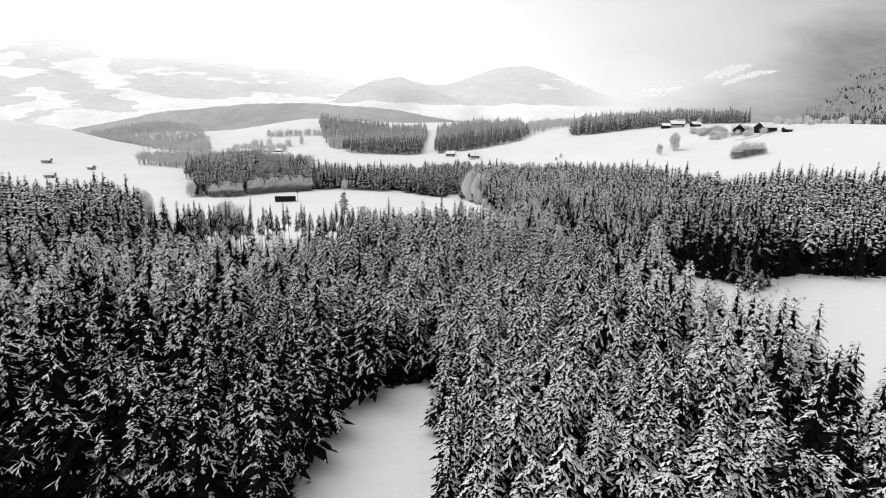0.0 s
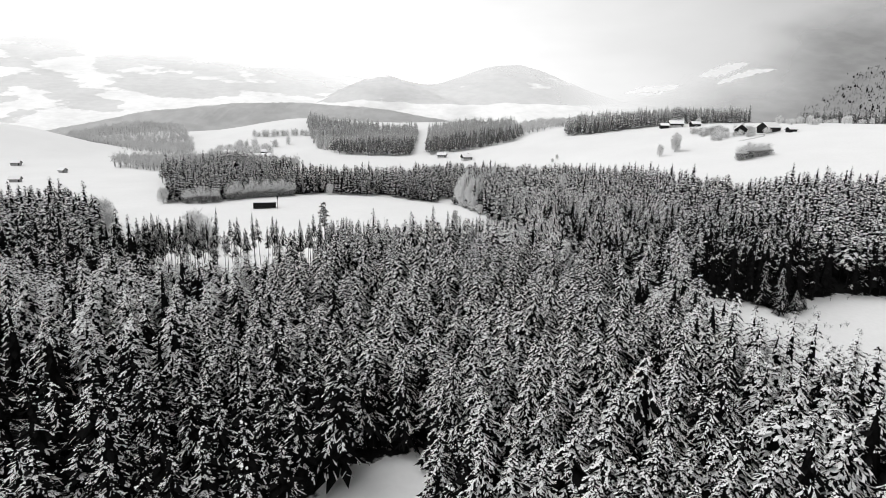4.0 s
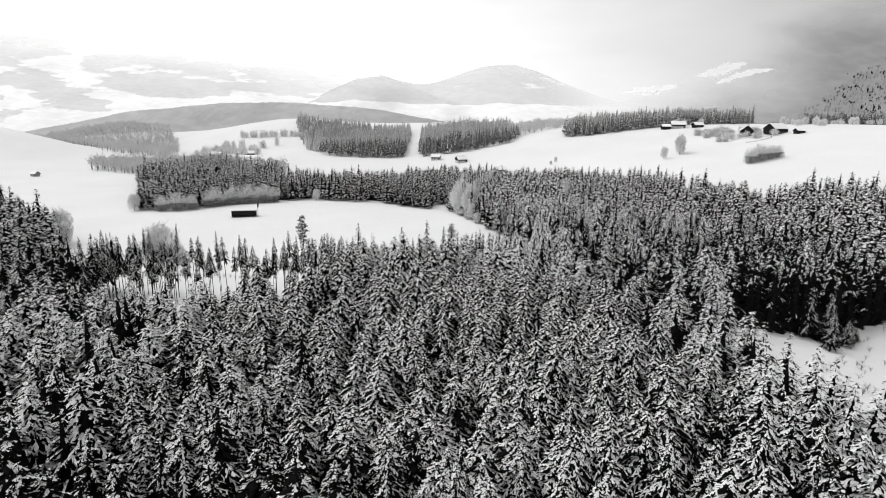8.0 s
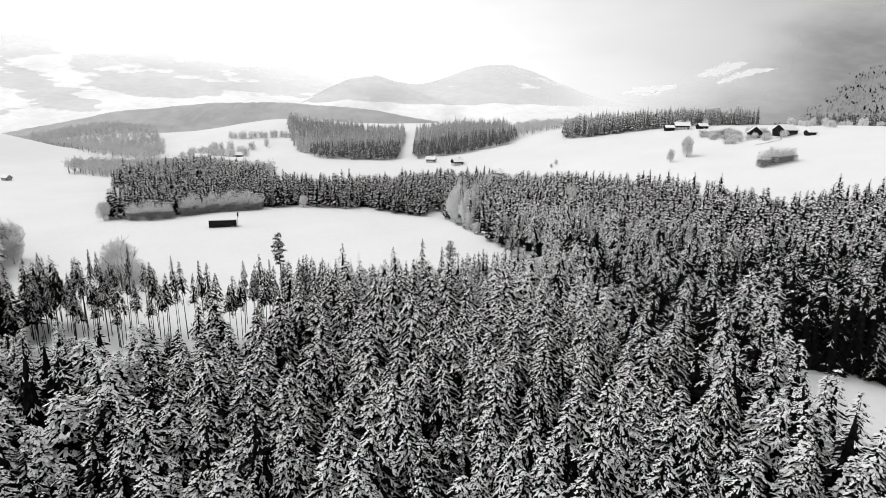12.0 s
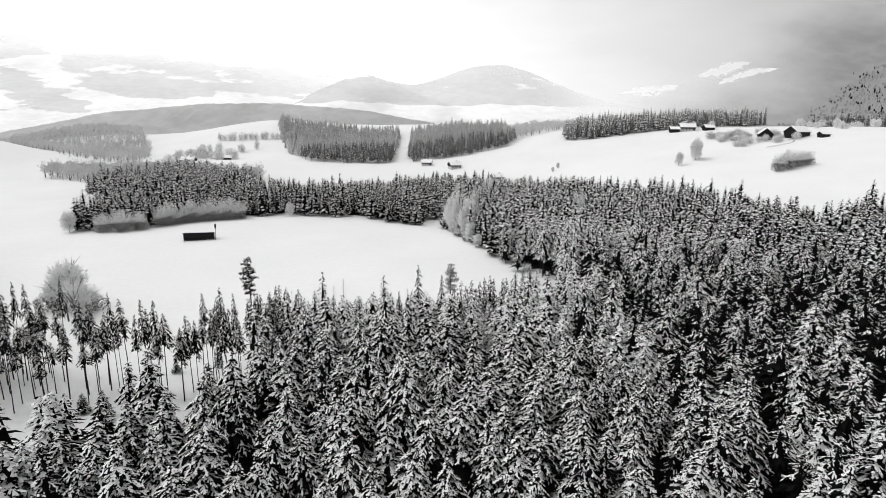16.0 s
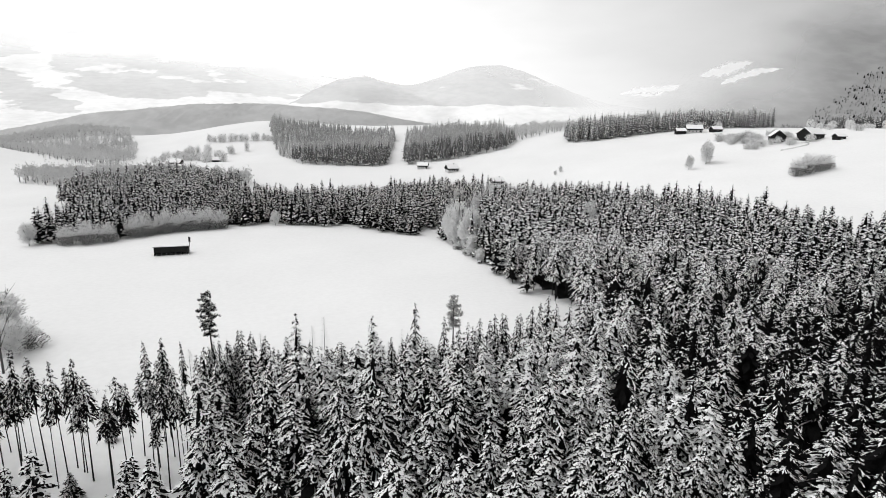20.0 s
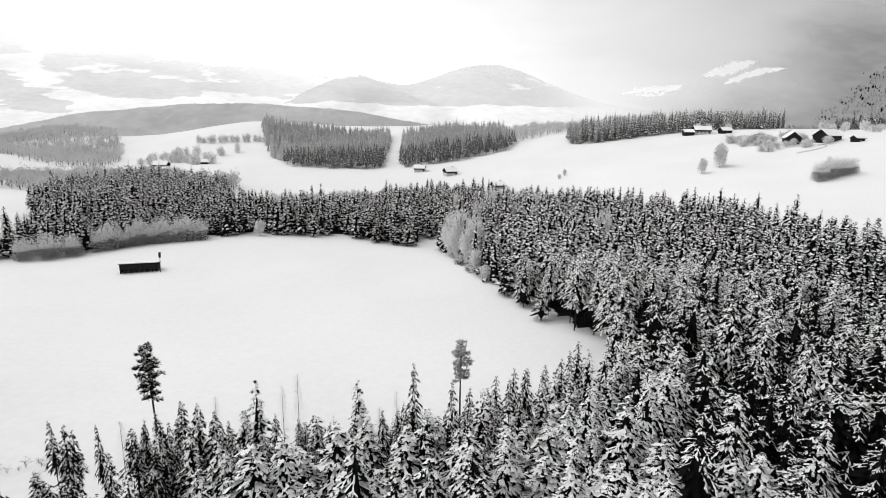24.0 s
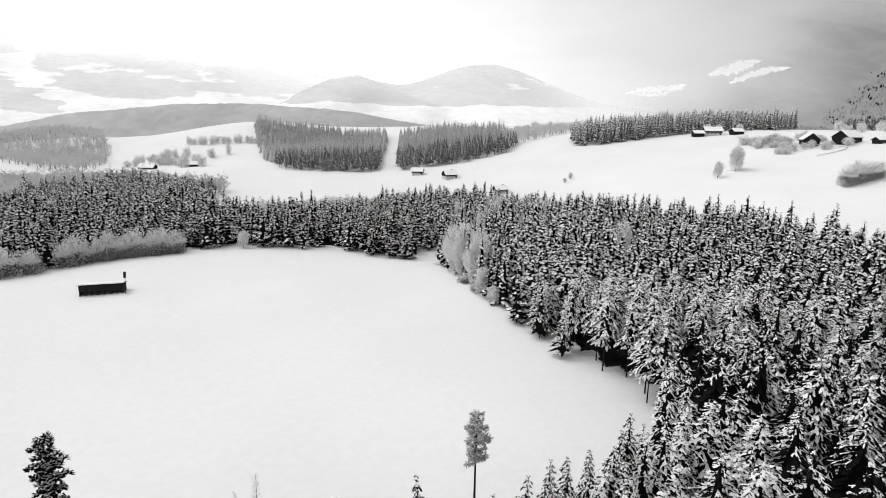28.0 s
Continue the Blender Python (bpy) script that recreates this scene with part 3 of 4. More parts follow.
def forest(name, label, places, patterns, mats=MATS, height=ground):
    """Many trees joined into one object. places: rows of x, y, turn, height scale, width scale, pattern."""
    V, F, I, o = [], [], [], 0
    for x, y, a, sh, sw, k in places:
        v, f, i = patterns[int(k) % len(patterns)]
        c, s = math.cos(a) * sw, math.sin(a) * sw
        z0 = float(height(x, y))
        V.append(np.stack([v[:, 0] * c - v[:, 1] * s + x, v[:, 0] * s + v[:, 1] * c + y, v[:, 2] * sh + z0], 1))
        F.append(f + o)
        I.append(i)
        o += len(v)
    if not V:
        return None
    me = mesh_from(name, np.concatenate(V), np.concatenate(F), mats, np.concatenate(I))
    return tagged(new(name, me), label, "forest", kind="stuff")


def scatter(poly, gap, seed, jitter=0.36):
    """Places for trees in a stand, at an even but ragged spacing."""
    rng = np.random.default_rng(seed)
    xs, ys = [p[0] for p in poly], [p[1] for p in poly]
    gx, gy = np.meshgrid(np.arange(min(xs), max(xs), gap), np.arange(min(ys), max(ys), gap * 0.9))
    gx = gx + (np.arange(gx.shape[0])[:, None] % 2) * gap / 2
    x, y = gx.ravel() + rng.uniform(-jitter, jitter, gx.size) * gap, gy.ravel() + rng.uniform(-jitter, jitter, gx.size) * gap
    ok = inside(x, y, poly) & ~inside(x, y, NEAR_GLADE) & ~inside(x, y, EAST_GLADE) & ~inside(x, y, SHADY_GAP)
    ok &= rng.random(len(ok)) > 0.07
    x, y = x[ok], y[ok]
    n = len(x)
    big = 0.86 + 0.09 * np.sin(x / 23 + 2) * np.sin(y / 29) + rng.normal(0, 0.12, n)
    return np.stack([x, y, rng.uniform(0, 6.28, n), np.clip(big, 0.5, 1.16), rng.uniform(0.85, 1.32, n), rng.integers(0, 12, n)], 1)


wood = scatter(NEAR_WOOD, 5.8, 5, 0.48)
outer = (np.abs(wood[:, 0]) > 26 + 0.86 * np.maximum(wood[:, 1], 20)) | (wood[:, 1] < 38)
skirt, wood = wood[outer], wood[~outer]
dist = np.maximum.reduce([np.full(len(wood), 62.0), 1.35 * np.abs(wood[:, 0]), np.hypot(wood[:, 0], np.maximum(wood[:, 1] - 200, 0) * 1.0 + 40)])
fine, mid = dist < 74, (dist >= 74) & (dist < 215)
rest = ~(fine | mid)


def near_edge(p, d=6.0):
    x, y = p[:, 0], p[:, 1]
    e = np.zeros(len(p), bool)
    for dx, dy in ((d, 0), (-d, 0), (0, d), (0, -d)):
        e |= ~wooded(x + dx, y + dy)
    return e


edge = near_edge(wood) & ~((wood[:, 0] > 44) & (wood[:, 0] < 72) & (wood[:, 1] > 300) & (wood[:, 1] < 336))    # bare stems at the meadow corner
wood[:, 3] *= np.where((wood[:, 1] > 188) & (wood[:, 0] < -36), 0.9, 1.0)    # younger trees before the thin stand
wood[:, 3] *= np.where((wood[:, 1] > 240) & (np.abs(wood[:, 0]) < 45), 0.92, 1.0)
# the trees of the last rows before the meadow and round the near glade stand as things of their own
x, y = wood[:, 0], wood[:, 1]
front = fine & (y > 196) & (y < 275)
glade = fine & (y > 70) & (y < 142) & (np.abs(x + 10) < 27)
order = np.argsort(np.where(front, np.abs(x), 999))[:190]
order2 = np.argsort(np.where(glade, np.hypot(x + 8, y - 110), 999))[:90]
single = np.zeros(len(wood), bool)
single[order] = True
single[order2] = True
single &= front | glade


def part(name, v, f, mat, parent, label="", smooth=False):
    ob = new(name, mesh_from(name, v, f, (mat,), None, smooth))
    ob.parent = parent
    return tagged(ob, label) if label else ob


def tree_thing(name, pattern, label, category, group, leaf=None):
    root = new(name)
    trunk, green, white = pattern
    part("trunk", *trunk, M_BARK, root)
    tagged(part("crown", *green, leaf or M_NEEDLE, root, "frosted needle boughs" if leaf else "dark needle boughs"), kind="stuff")
    tagged(part("snow", *white, M_CLUMP, root, "snow lying on the boughs"), kind="stuff")
    return tagged(root, label, category, group)


def stand(ob, x, y, turn=0.0, sh=1.0, sw=1.0, sink=0.0, lean=(0, 0)):
    """Pose on the ground, with the ground's height."""
    return pose(x, y, float(ground(x, y)) - sink, lean[0], lean[1], math.degrees(turn)) @ Matrix.Diagonal((sw, sw, sh, 1))


def plant(proto, used, x, y, turn, sh, sw, lean=(0, 0)):
    """The first one is the pattern itself, the rest are copies."""
    m = stand(proto, x, y, turn, sh, sw, 0.0, lean)
    if proto in used:
        ob = copy_thing(proto, Matrix.Identity(4))
    else:
        ob = proto
        used.add(proto)
    ob.matrix_basis = m
    return ob


used = set()
# old spruces with thin snow stand mostly on the left and again past the right flank
px, py = wood[:, 0], wood[:, 1]
share = np.where(py < 138, 1 - step(-16, 10, px + 5 * np.sin(py / 9)), 0.5 - 0.42 * step(-70, -34, px + 6 * np.sin(py / 9)))
share = np.maximum(share, 0.88 * step(34, 60, px) * (1 - step(300, 350, py)) * (1 - 0.75 * step(105, 125, py) * (1 - step(175, 210, py))))
aged = wood[:, 2] / 6.2832 < share
VETERAN = [tree_thing("spruce", p, "tall old spruce with drooping snowy boughs", "tree", "old spruces round the glade") for p in OLD]
SPRUCE = [tree_thing("spruce", p, "snow-laden dark spruce in the dense forest", "tree", "spruces of the forest") for p in FINE]
RIM = [tree_thing("spruce", p, "snow-laden spruce with low boughs at the forest edge", "tree", "spruces at the forest edge") for p in EDGE]
for (px, py, a, sh, sw, k), rim, old in zip(wood[single], edge[single], aged[single]):
    proto = VETERAN[int(k) % 4] if old else RIM[int(k) % 3] if rim else SPRUCE[int(k) % 6]
    plant(proto, used, px, py, a, sh, sw)
forest("spruce_forest", "dense dark spruce forest loaded with snow", wood[fine & ~single & ~edge & ~aged], FINE_ONE)
forest("old_spruce_forest", "old dark spruce forest with drooping boughs", wood[fine & ~single & aged], OLD_ONE)
forest("forest_edge", "snow-laden spruces along the forest edge", wood[fine & ~single & edge & ~aged], EDGE_ONE)
forest("spruce_forest", "dense snow-laden spruce forest beside the flight", wood[mid & ~edge & ~aged], MIDDLE, MID_MATS)
forest("old_spruce_forest", "old dark spruces with thin snow beside the flight", wood[mid & ~edge & aged], OLD_MIDDLE, MID_MATS)
forest("spruce_forest", "snow-laden spruce forest all round", skirt[::2], DISTANT, FAR_MATS)
gloom = edge & (wood[:, 0] > 86) & (wood[:, 1] > 205) & (wood[:, 1] < 270)
forest("forest_edge", "snow-laden spruces with low boughs along the clearings", wood[mid & edge & ~gloom], MIDDLE_EDGE, MID_MATS)
forest("forest_edge", "dark spruce wall with little snow behind the east glade", wood[(mid | rest) & gloom], SHADE)
forest("spruce_forest", "dense snow-laden spruce forest on the slope", wood[rest & ~edge], FAR, FAR_MATS)
forest("forest_edge", "snow-laden spruces along the far edges of the forest", wood[rest & edge & ~gloom], FAR_EDGE, FAR_MATS)
west = scatter(WEST_WOOD, 6.2, 6, 0.46)
forest("west_wood", "snow-laden spruce wood beside the meadow", west[np.abs(west[:, 0]) < 26 + 0.86 * west[:, 1]], FAR, FAR_MATS)
valley = scatter(VALLEY_WOOD, 6.4, 25, 0.5)
forest("band_wood", "snowy spruces behind the birch corner", valley[valley[:, 2] < 4.2] * np.array([1, 1, 1, 0.86, 1, 1]), FAR, FAR_MATS)
band = scatter(BAND_WOOD, 6.4, 7, 0.5)
band[:, 3] *= 0.92 + 0.2 * np.sin(band[:, 0] / 9.0) * np.sin(band[:, 1] / 7.0 + 1)
forest("band_wood", "dark spruce wood along the far meadow edge", band[band[:, 1] < 535], FAR_EDGE, FAR_MATS)
forest("band_wood", "dark spruce wood behind the far meadow edge", band[(band[:, 1] >= 535) & (band[:, 1] < 588)], FAR, FAR_MATS)
# Paler needles stand for the haze over these back rows.
forest("band_wood", "frosted spruces at the back of the meadow wood, paled for haze", band[band[:, 1] >= 588], FAR, (M_BARK, M_HOAR_HAZE, M_CLOT))
for poly, sd, lb in ((BLOCK_WEST, 8, "frosted spruce block beside a forest lane, paled for haze"), (BLOCK_EAST, 9, "frosted spruce block beyond the lane, paled for haze"), (FARM_WOOD, 12, "spruce wood behind the hill farms"), (EAST_STRIP, 14, "thin strip of spruces east of the farms")):
    rows = scatter(poly, 6.4 if sd == 12 else 7.6, sd, 0.5) * np.array([1, 1, 1, 1.0 if sd == 12 else 0.92, 0.95 if sd == 12 else 1.15, 1])
    # The rear rows take the palest needles, painting in more haze.
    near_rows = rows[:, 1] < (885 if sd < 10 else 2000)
    forest("far_wood", lb, rows[near_rows], FAR_EDGE if sd == 12 else DISTANT, (M_BARK, M_HOAR_HAZE, M_BOUGH))
    forest("far_wood", lb, rows[~near_rows], DISTANT, (M_BARK, M_RIME_HAZE, M_BOUGH))


def on_slope(x, y):
    """Height of the east mountainside."""
    xs, ys, zs = SLOPE
    a, b = min(max(np.searchsorted(xs, x) - 1, 0), len(xs) - 2), min(max(np.searchsorted(ys, y) - 1, 0), len(ys) - 2)
    fx, fy = (x - xs[a]) / (xs[a + 1] - xs[a]), (y - ys[b]) / (ys[b + 1] - ys[b])
    return (zs[b, a] * (1 - fx) + zs[b, a + 1] * fx) * (1 - fy) + (zs[b + 1, a] * (1 - fx) + zs[b + 1, a + 1] * fx) * fy - 1


M_ALPINE = material("alpine_snow", 0.86, 0.95, 0.02, 0.95, 0.0, 0.3, spec=0.0)
an, al = M_ALPINE.node_tree.nodes, M_ALPINE.node_tree.links
rim, rag, torn, fade = an.new("ShaderNodeAttribute"), an.new("ShaderNodeTexNoise"), an.new("ShaderNodeMath"), an.new("ShaderNodeMapRange")
rim.attribute_name = "rim"
rag.inputs["Scale"].default_value, rag.inputs["Detail"].default_value = 0.09, 5
al.new(an.new("ShaderNodeTexCoord").outputs["Object"], rag.inputs["Vector"])
al.new(rim.outputs["Fac"], torn.inputs[0])
al.new(rag.outputs["Fac"], torn.inputs[1])
al.new(torn.outputs[0], fade.inputs[0])
for i, v in enumerate((0.62, 1.0, 0.0, 1.0), 1):
    fade.inputs[i].default_value = v
al.new(fade.outputs[0], an["Principled BSDF"].inputs["Alpha"])


def alpine_meadow(x0, y0, x1, y1, wide, seed):
    """A ragged snowy clearing across the mountainside."""
    n, V = 48, []
    for i in range(n):
        u = i / (n - 1)
        for j in range(5):
            rag = noise.fractal(Vector((u * 9 + seed, 0.7 * (j > 2), seed)), 0.8, 2.0, 4)
            half = wide * (math.sin(math.pi * min(1, u * 1.04 + 0.01)) ** 0.5) * (0.75 + 0.4 * rag)
            x, y = x0 + (x1 - x0) * u, y0 + (y1 - y0) * u + 5 * math.sin(u * 5 + seed) + max(half, 0.4) * (j / 2 - 1)
            V.append((x, y, on_slope(x, y) + 4.0))
    F = [(i * 5 + j, i * 5 + 5 + j, i * 5 + 6 + j, i * 5 + 1 + j) for i in range(n - 1) for j in range(4)]
    me = mesh_from("alpine_meadow", V, F, (M_ALPINE,), None, True)
    me.attributes.new("rim", "FLOAT", "POINT").data.foreach_set("value", np.array([1 - abs(j / 2 - 1) for _ in range(n) for j in range(5)], np.float32))
    tagged(new("alpine_meadow", me), "snowy clearing high on the wooded mountainside", "meadow", kind="structure")


alpine_meadow(396, 1236, 506, 1217, 22, 1.0)
alpine_meadow(412, 1221, 478, 1207, 15, 2.3)
alpine_meadow(545, 1226, 668, 1256, 24, 3.1)
alpine_meadow(572, 1203, 712, 1236, 15, 4.7)
rngm = np.random.default_rng(31)
SPECK = []
for i in range(3):
    rs, out = random.Random(90 + i), ([], [])
    cone(out, 1.6 + 0.3 * i, 1.0, 9.0, 5, rs, 0.3)
    cone(out, 1.1 + 0.2 * i, 4.5, 10.0, 5, rs, 0.3)
    trunk = ([], [])
    pole(trunk, 0.2, 0.1, -3.0, 2.0, 3)
    SPECK.append(merged((trunk, out)))
dark_slope, pale_slope = [], []
for i in range(6500):
    sy = rngm.uniform(1030, 1300)
    sx = (sy - 200) * rngm.uniform(0.55, 1.08)
    thick = noise.fractal(Vector((sx / 38, sy / 30, 3.0)), 0.8, 2.0, 5)
    right = float(step(0.68, 0.95, sx / (sy - 200)))
    row = (sx, sy, rngm.uniform(0, 6), rngm.uniform(0.25, 0.6), rngm.uniform(0.45, 0.95), i)
    if sy < 1075 + 190 * right + 45 * thick:
        if thick > 0.30 - 0.20 * right and rngm.random() < 0.2 + 0.55 * right:
            dark_slope.append(row)
        elif rngm.random() < 0.5:
            pale_slope.append(row)
forest("mountain_trees", "scattered dark spruces on the mountainside", dark_slope, SPECK, (M_BARK, M_NEEDLE), on_slope)
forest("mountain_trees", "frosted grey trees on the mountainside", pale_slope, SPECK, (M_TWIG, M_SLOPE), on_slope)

row = scatter([(-57, 247), (-33, 247), (8, 249), (20, 260), (6, 258), (-33, 256), (-57, 252)], 2.7, 17, 0.45)
for px, py, a, sh, sw, k in row:
    if px > -43:
        plant(RIM[int(k) % 3], used, px, py, a, sh * 0.80, sw * 0.66)

# the thin stand of tall bare-stemmed spruces on snow
THIN = [tree_thing("tall_spruce", p, "tall thin spruce with a bare stem on snow", "tree", "thin stand of spruces") for p in TALL]
thin = scatter([(-74, 226), (-38, 229), (-38, 238), (-60, 237), (-74, 240)], 4.2, 15, 0.5)
rngt = random.Random(4)
clump = scatter([(-56, 240), (-34, 236), (-33, 257), (-55, 254)], 4.5, 16, 0.45)
west_clump = scatter([(-112, 220), (-102, 222), (-72, 227), (-72, 241), (-100, 252), (-112, 251)], 4.3, 18, 0.5)
forest("old_spruce_forest", "dark spruce stand beside the west wood", scatter([(-152, 196), (-108, 204), (-106, 250), (-152, 246)], 5.2, 19, 0.48), OLD_MIDDLE)
thin = np.concatenate([thin, west_clump, clump * np.array([1, 1, 1, 0.95, 0.95, 1])])
for px, py, a, sh, sw, k in thin:
    if -53 < px < -43 and py > 248:
        continue
    plant(THIN[int(k) % 4], used, px, py, a, sh * rngt.uniform(0.92, 1.08), sw * 0.76, (rngt.uniform(-2, 2), rngt.uniform(-2, 2)))


# ---- frosted broadleaf trees ----
def limb(out, a, b, r0, r1, n=5):
    V, F = out
    a, b = Vector(a), Vector(b)
    q = (b - a).to_track_quat("Z", "Y")
    o = len(V)
    for p, r in ((a, r0), (b, r1)):
        V.extend([tuple(p + q @ Vector((r * math.cos(i * 2 * math.pi / n), r * math.sin(i * 2 * math.pi / n), 0))) for i in range(n)])
    for i in range(n):
        j = (i + 1) % n
        F.extend([(o + i, o + j, o + n + j), (o + i, o + n + j, o + n + i)])


def frosted(seed, h, r, low, twigs, tw=0.10, dark=0.0):
    """Trunk, limbs and a cloud of fine frosted twigs."""
    rng = random.Random(seed)
    trunk, limbs, crown = ([], []), ([], []), ([], [])
    limb(trunk, (0, 0, -0.6), (rng.uniform(-0.3, 0.3), rng.uniform(-0.3, 0.3), h * 0.5), h * 0.018, h * 0.011, 7)
    ends = []
    for i in range(11):
        a, s = i * 2.4 + rng.uniform(-0.4, 0.4), rng.uniform(0.3, 0.85)
        z0 = h * rng.uniform(max(low, 0.12), 0.48)
        p = (r * s * math.cos(a), r * s * math.sin(a), min(h * 0.95, z0 + h * rng.uniform(0.2, 0.42)))
        limb(limbs, (0, 0, z0), p, h * 0.009, h * 0.003, 5)
        ends.append(p)
        for _ in range(3):
            q = tuple(p[j] + rng.uniform(-1, 1) * (r * 0.35 if j < 2 else h * 0.12) for j in range(3))
            limb(limbs, tuple(p[j] * 0.7 + (0, 0, z0)[j] * 0.3 for j in range(3)), q, h * 0.004, h * 0.0015, 4)
            ends.append(q)
    for _ in range(twigs):
        u, a = rng.uniform(-1, 1), rng.uniform(0, 6.283)
        rad = rng.random() ** 0.45
        lump = 0.76 + 0.24 * math.sin(3 * a + seed) * math.cos(3.5 * u + seed)
        c = Vector((math.sqrt(1 - u * u) * math.cos(a) * r * rad * lump, math.sqrt(1 - u * u) * math.sin(a) * r * rad * lump,
                    h * (low + 1) / 2 + u * h * (1 - low) / 2 * rad * lump))
        d = Vector((c.x / r, c.y / r, 0.5 + rng.uniform(-0.4, 0.6))) + Vector((rng.uniform(-0.6, 0.6), rng.uniform(-0.6, 0.6), 0))
        d = d.normalized() * rng.uniform(0.4, 1.0) * h / 12
        side = d.cross(Vector((rng.uniform(-1, 1), rng.uniform(-1, 1), rng.uniform(-1, 1)))).normalized() * tw * h / 12
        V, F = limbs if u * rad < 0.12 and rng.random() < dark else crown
        o = len(V)
        V.extend([tuple(c - side), tuple(c + side), tuple(c + d)])
        F.append((o, o + 1, o + 2))
    return trunk, limbs, crown


def frosted_thing(pattern, name, label, group="", limb_mat=None):
    root = new(name)
    trunk, limbs, crown = pattern
    part("trunk", *trunk, M_TWIG, root)
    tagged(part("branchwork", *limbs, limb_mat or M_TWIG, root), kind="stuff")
    tagged(part("crown", *crown, M_FROST, root, "pale frosted twigs"), kind="stuff")
    return tagged(root, label, "tree" if name != "bush" else "bush", group)


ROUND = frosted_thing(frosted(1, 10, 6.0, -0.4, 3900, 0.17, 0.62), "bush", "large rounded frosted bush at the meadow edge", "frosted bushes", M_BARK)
LINDEN = frosted_thing(frosted(2, 14, 4.6, -0.08, 3600, 0.13), "frosted_tree", "pale frosted broadleaf tree", "frosted trees")
ORCHARD = frosted_thing(frosted(12, 14, 5.4, -0.25, 1100, 0.24), "frosted_tree", "pale frosted fruit tree by the farm", "orchard trees")
TALLB = frosted_thing(frosted(3, 22, 5.4, -0.08, 6000, 0.11), "frosted_tree", "tall pale frosted birch at the forest edge", "frosted trees")
BARE = frosted_thing(frosted(4, 15, 3.6, 0.25, 700, 0.05), "bare_tree", "bare leafless tree with dark limbs", "bare trees")
rngf = random.Random(9)
def grow(*rows):
    for proto, px, py, sh, sw in rows:
        plant(proto, used, px, py, rngf.uniform(0, 6.28), sh * rngf.uniform(0.95, 1.05), sw)


# at the end of the spruce band
grow((ROUND, -179, 431, 1.25, 1.0), (ROUND, -171, 435, 1.4, 1.15), (ROUND, -164, 441, 1.25, 1.0), (LINDEN, -196, 428, 1.0, 1.0), (LINDEN, -88, 490, 0.75, 0.8))
# the birch clump at the meadow corner
grow((TALLB, 22, 432, 1.2, 1.1), (TALLB, 26, 416, 1.05, 1.05), (TALLB, 20, 444, 1.15, 1.05), (TALLB, 29, 424, 1.1, 1.1), (LINDEN, 27, 404, 0.9, 0.9), (LINDEN, 30, 393, 0.55, 0.8),
     (TALLB, 19, 462, 1.0, 0.8), (ROUND, 22, 424, 0.5, 0.6), (ROUND, 25, 409, 0.5, 0.55))
# frosted crowns among the spruces
grow((TALLB, 30, 478, 0.9, 1.0), (TALLB, 46, 520, 1.0, 1.0), (TALLB, 52, 535, 1.0, 1.1), (TALLB, 92, 430, 1.05, 0.9), (TALLB, 60, 500, 1.0, 1.0), (TALLB, 30, 545, 1.0, 1.0), (TALLB, 38, 500, 1.0, 0.8), (TALLB, 41, 512, 1.05, 0.8), (TALLB, 36, 488, 0.95, 0.8),
     (TALLB, 56, 560, 1.05, 1.1), (TALLB, 64, 575, 1.0, 1.1), (TALLB, 84, 540, 0.95, 1.0))
# on the slope below the farms
grow((LINDEN, 251, 617, 1.6, 1.35), (LINDEN, 254, 622, 1.45, 1.2), (LINDEN, 231, 606, 1.0, 0.9), (LINDEN, 135, 678, 0.4, 0.45), (LINDEN, 142, 686, 0.5, 0.5),
     (ROUND, 280, 540, 1.5, 1.2), (ROUND, 289, 543, 1.7, 1.3), (ROUND, 299, 546, 1.5, 1.3), (ROUND, 308, 549, 1.2, 1.1))
# beside the thin stand and the west wood
grow((LINDEN, -118, 298, 1.3, 1.5), (LINDEN, -108, 287, 0.9, 0.9), (ROUND, -120, 296, 1.2, 1.3), (ROUND, -110, 294, 1.0, 1.1), (BARE, -104, 278, 1.25, 1.1), (BARE, -110, 284, 1.05, 1.0),
     (LINDEN, -178, 326, 1.3, 1.2), (LINDEN, -172, 318, 1.0, 1.0))
for i in range(13):      # the hedge of bushes along the wood
    s = i / 12
    plant(ROUND, used, -156 + 38 * s, 452 + 28 * s + 4 * math.sin(3 * s), 1.3 * i, 1.35 + 0.3 * math.sin(i * 2.1), 0.95)
for i in range(54):      # orchard and garden trees round the hill farms
    px, py = 332 + rngf.uniform(-26, 36), 652 + rngf.uniform(-6, 56)
    if math.hypot(px - 347, py - 671) < 13 or math.hypot(px - 373, py - 661) < 15:
        continue
    plant(ORCHARD, used, px, py, rngf.uniform(0, 6.28), rngf.uniform(0.35, 0.7), rngf.uniform(0.7, 1.1))
grow((LINDEN, 327, 783, 0.8, 0.9), (LINDEN, 346, 776, 0.75, 0.9), (LINDEN, 318, 787, 0.8, 1.0))      # over the upper farm's roofs
for i in range(22):      # scattered trees east of the farms
    px, py = 420 + rngf.uniform(0, 130), 690 + rngf.uniform(0, 110)
    plant(ORCHARD, used, px, py, rngf.uniform(0, 6.28), rngf.uniform(0.4, 0.9), rngf.uniform(0.6, 1.1))
for i in range(34):      # round the valley farm
    px, py = -320 + rngf.uniform(-50, 60), 960 + rngf.uniform(-50, 90)
    plant(ORCHARD, used, px, py, rngf.uniform(0, 6.28), rngf.uniform(0.8, 1.5), rngf.uniform(0.9, 1.4))
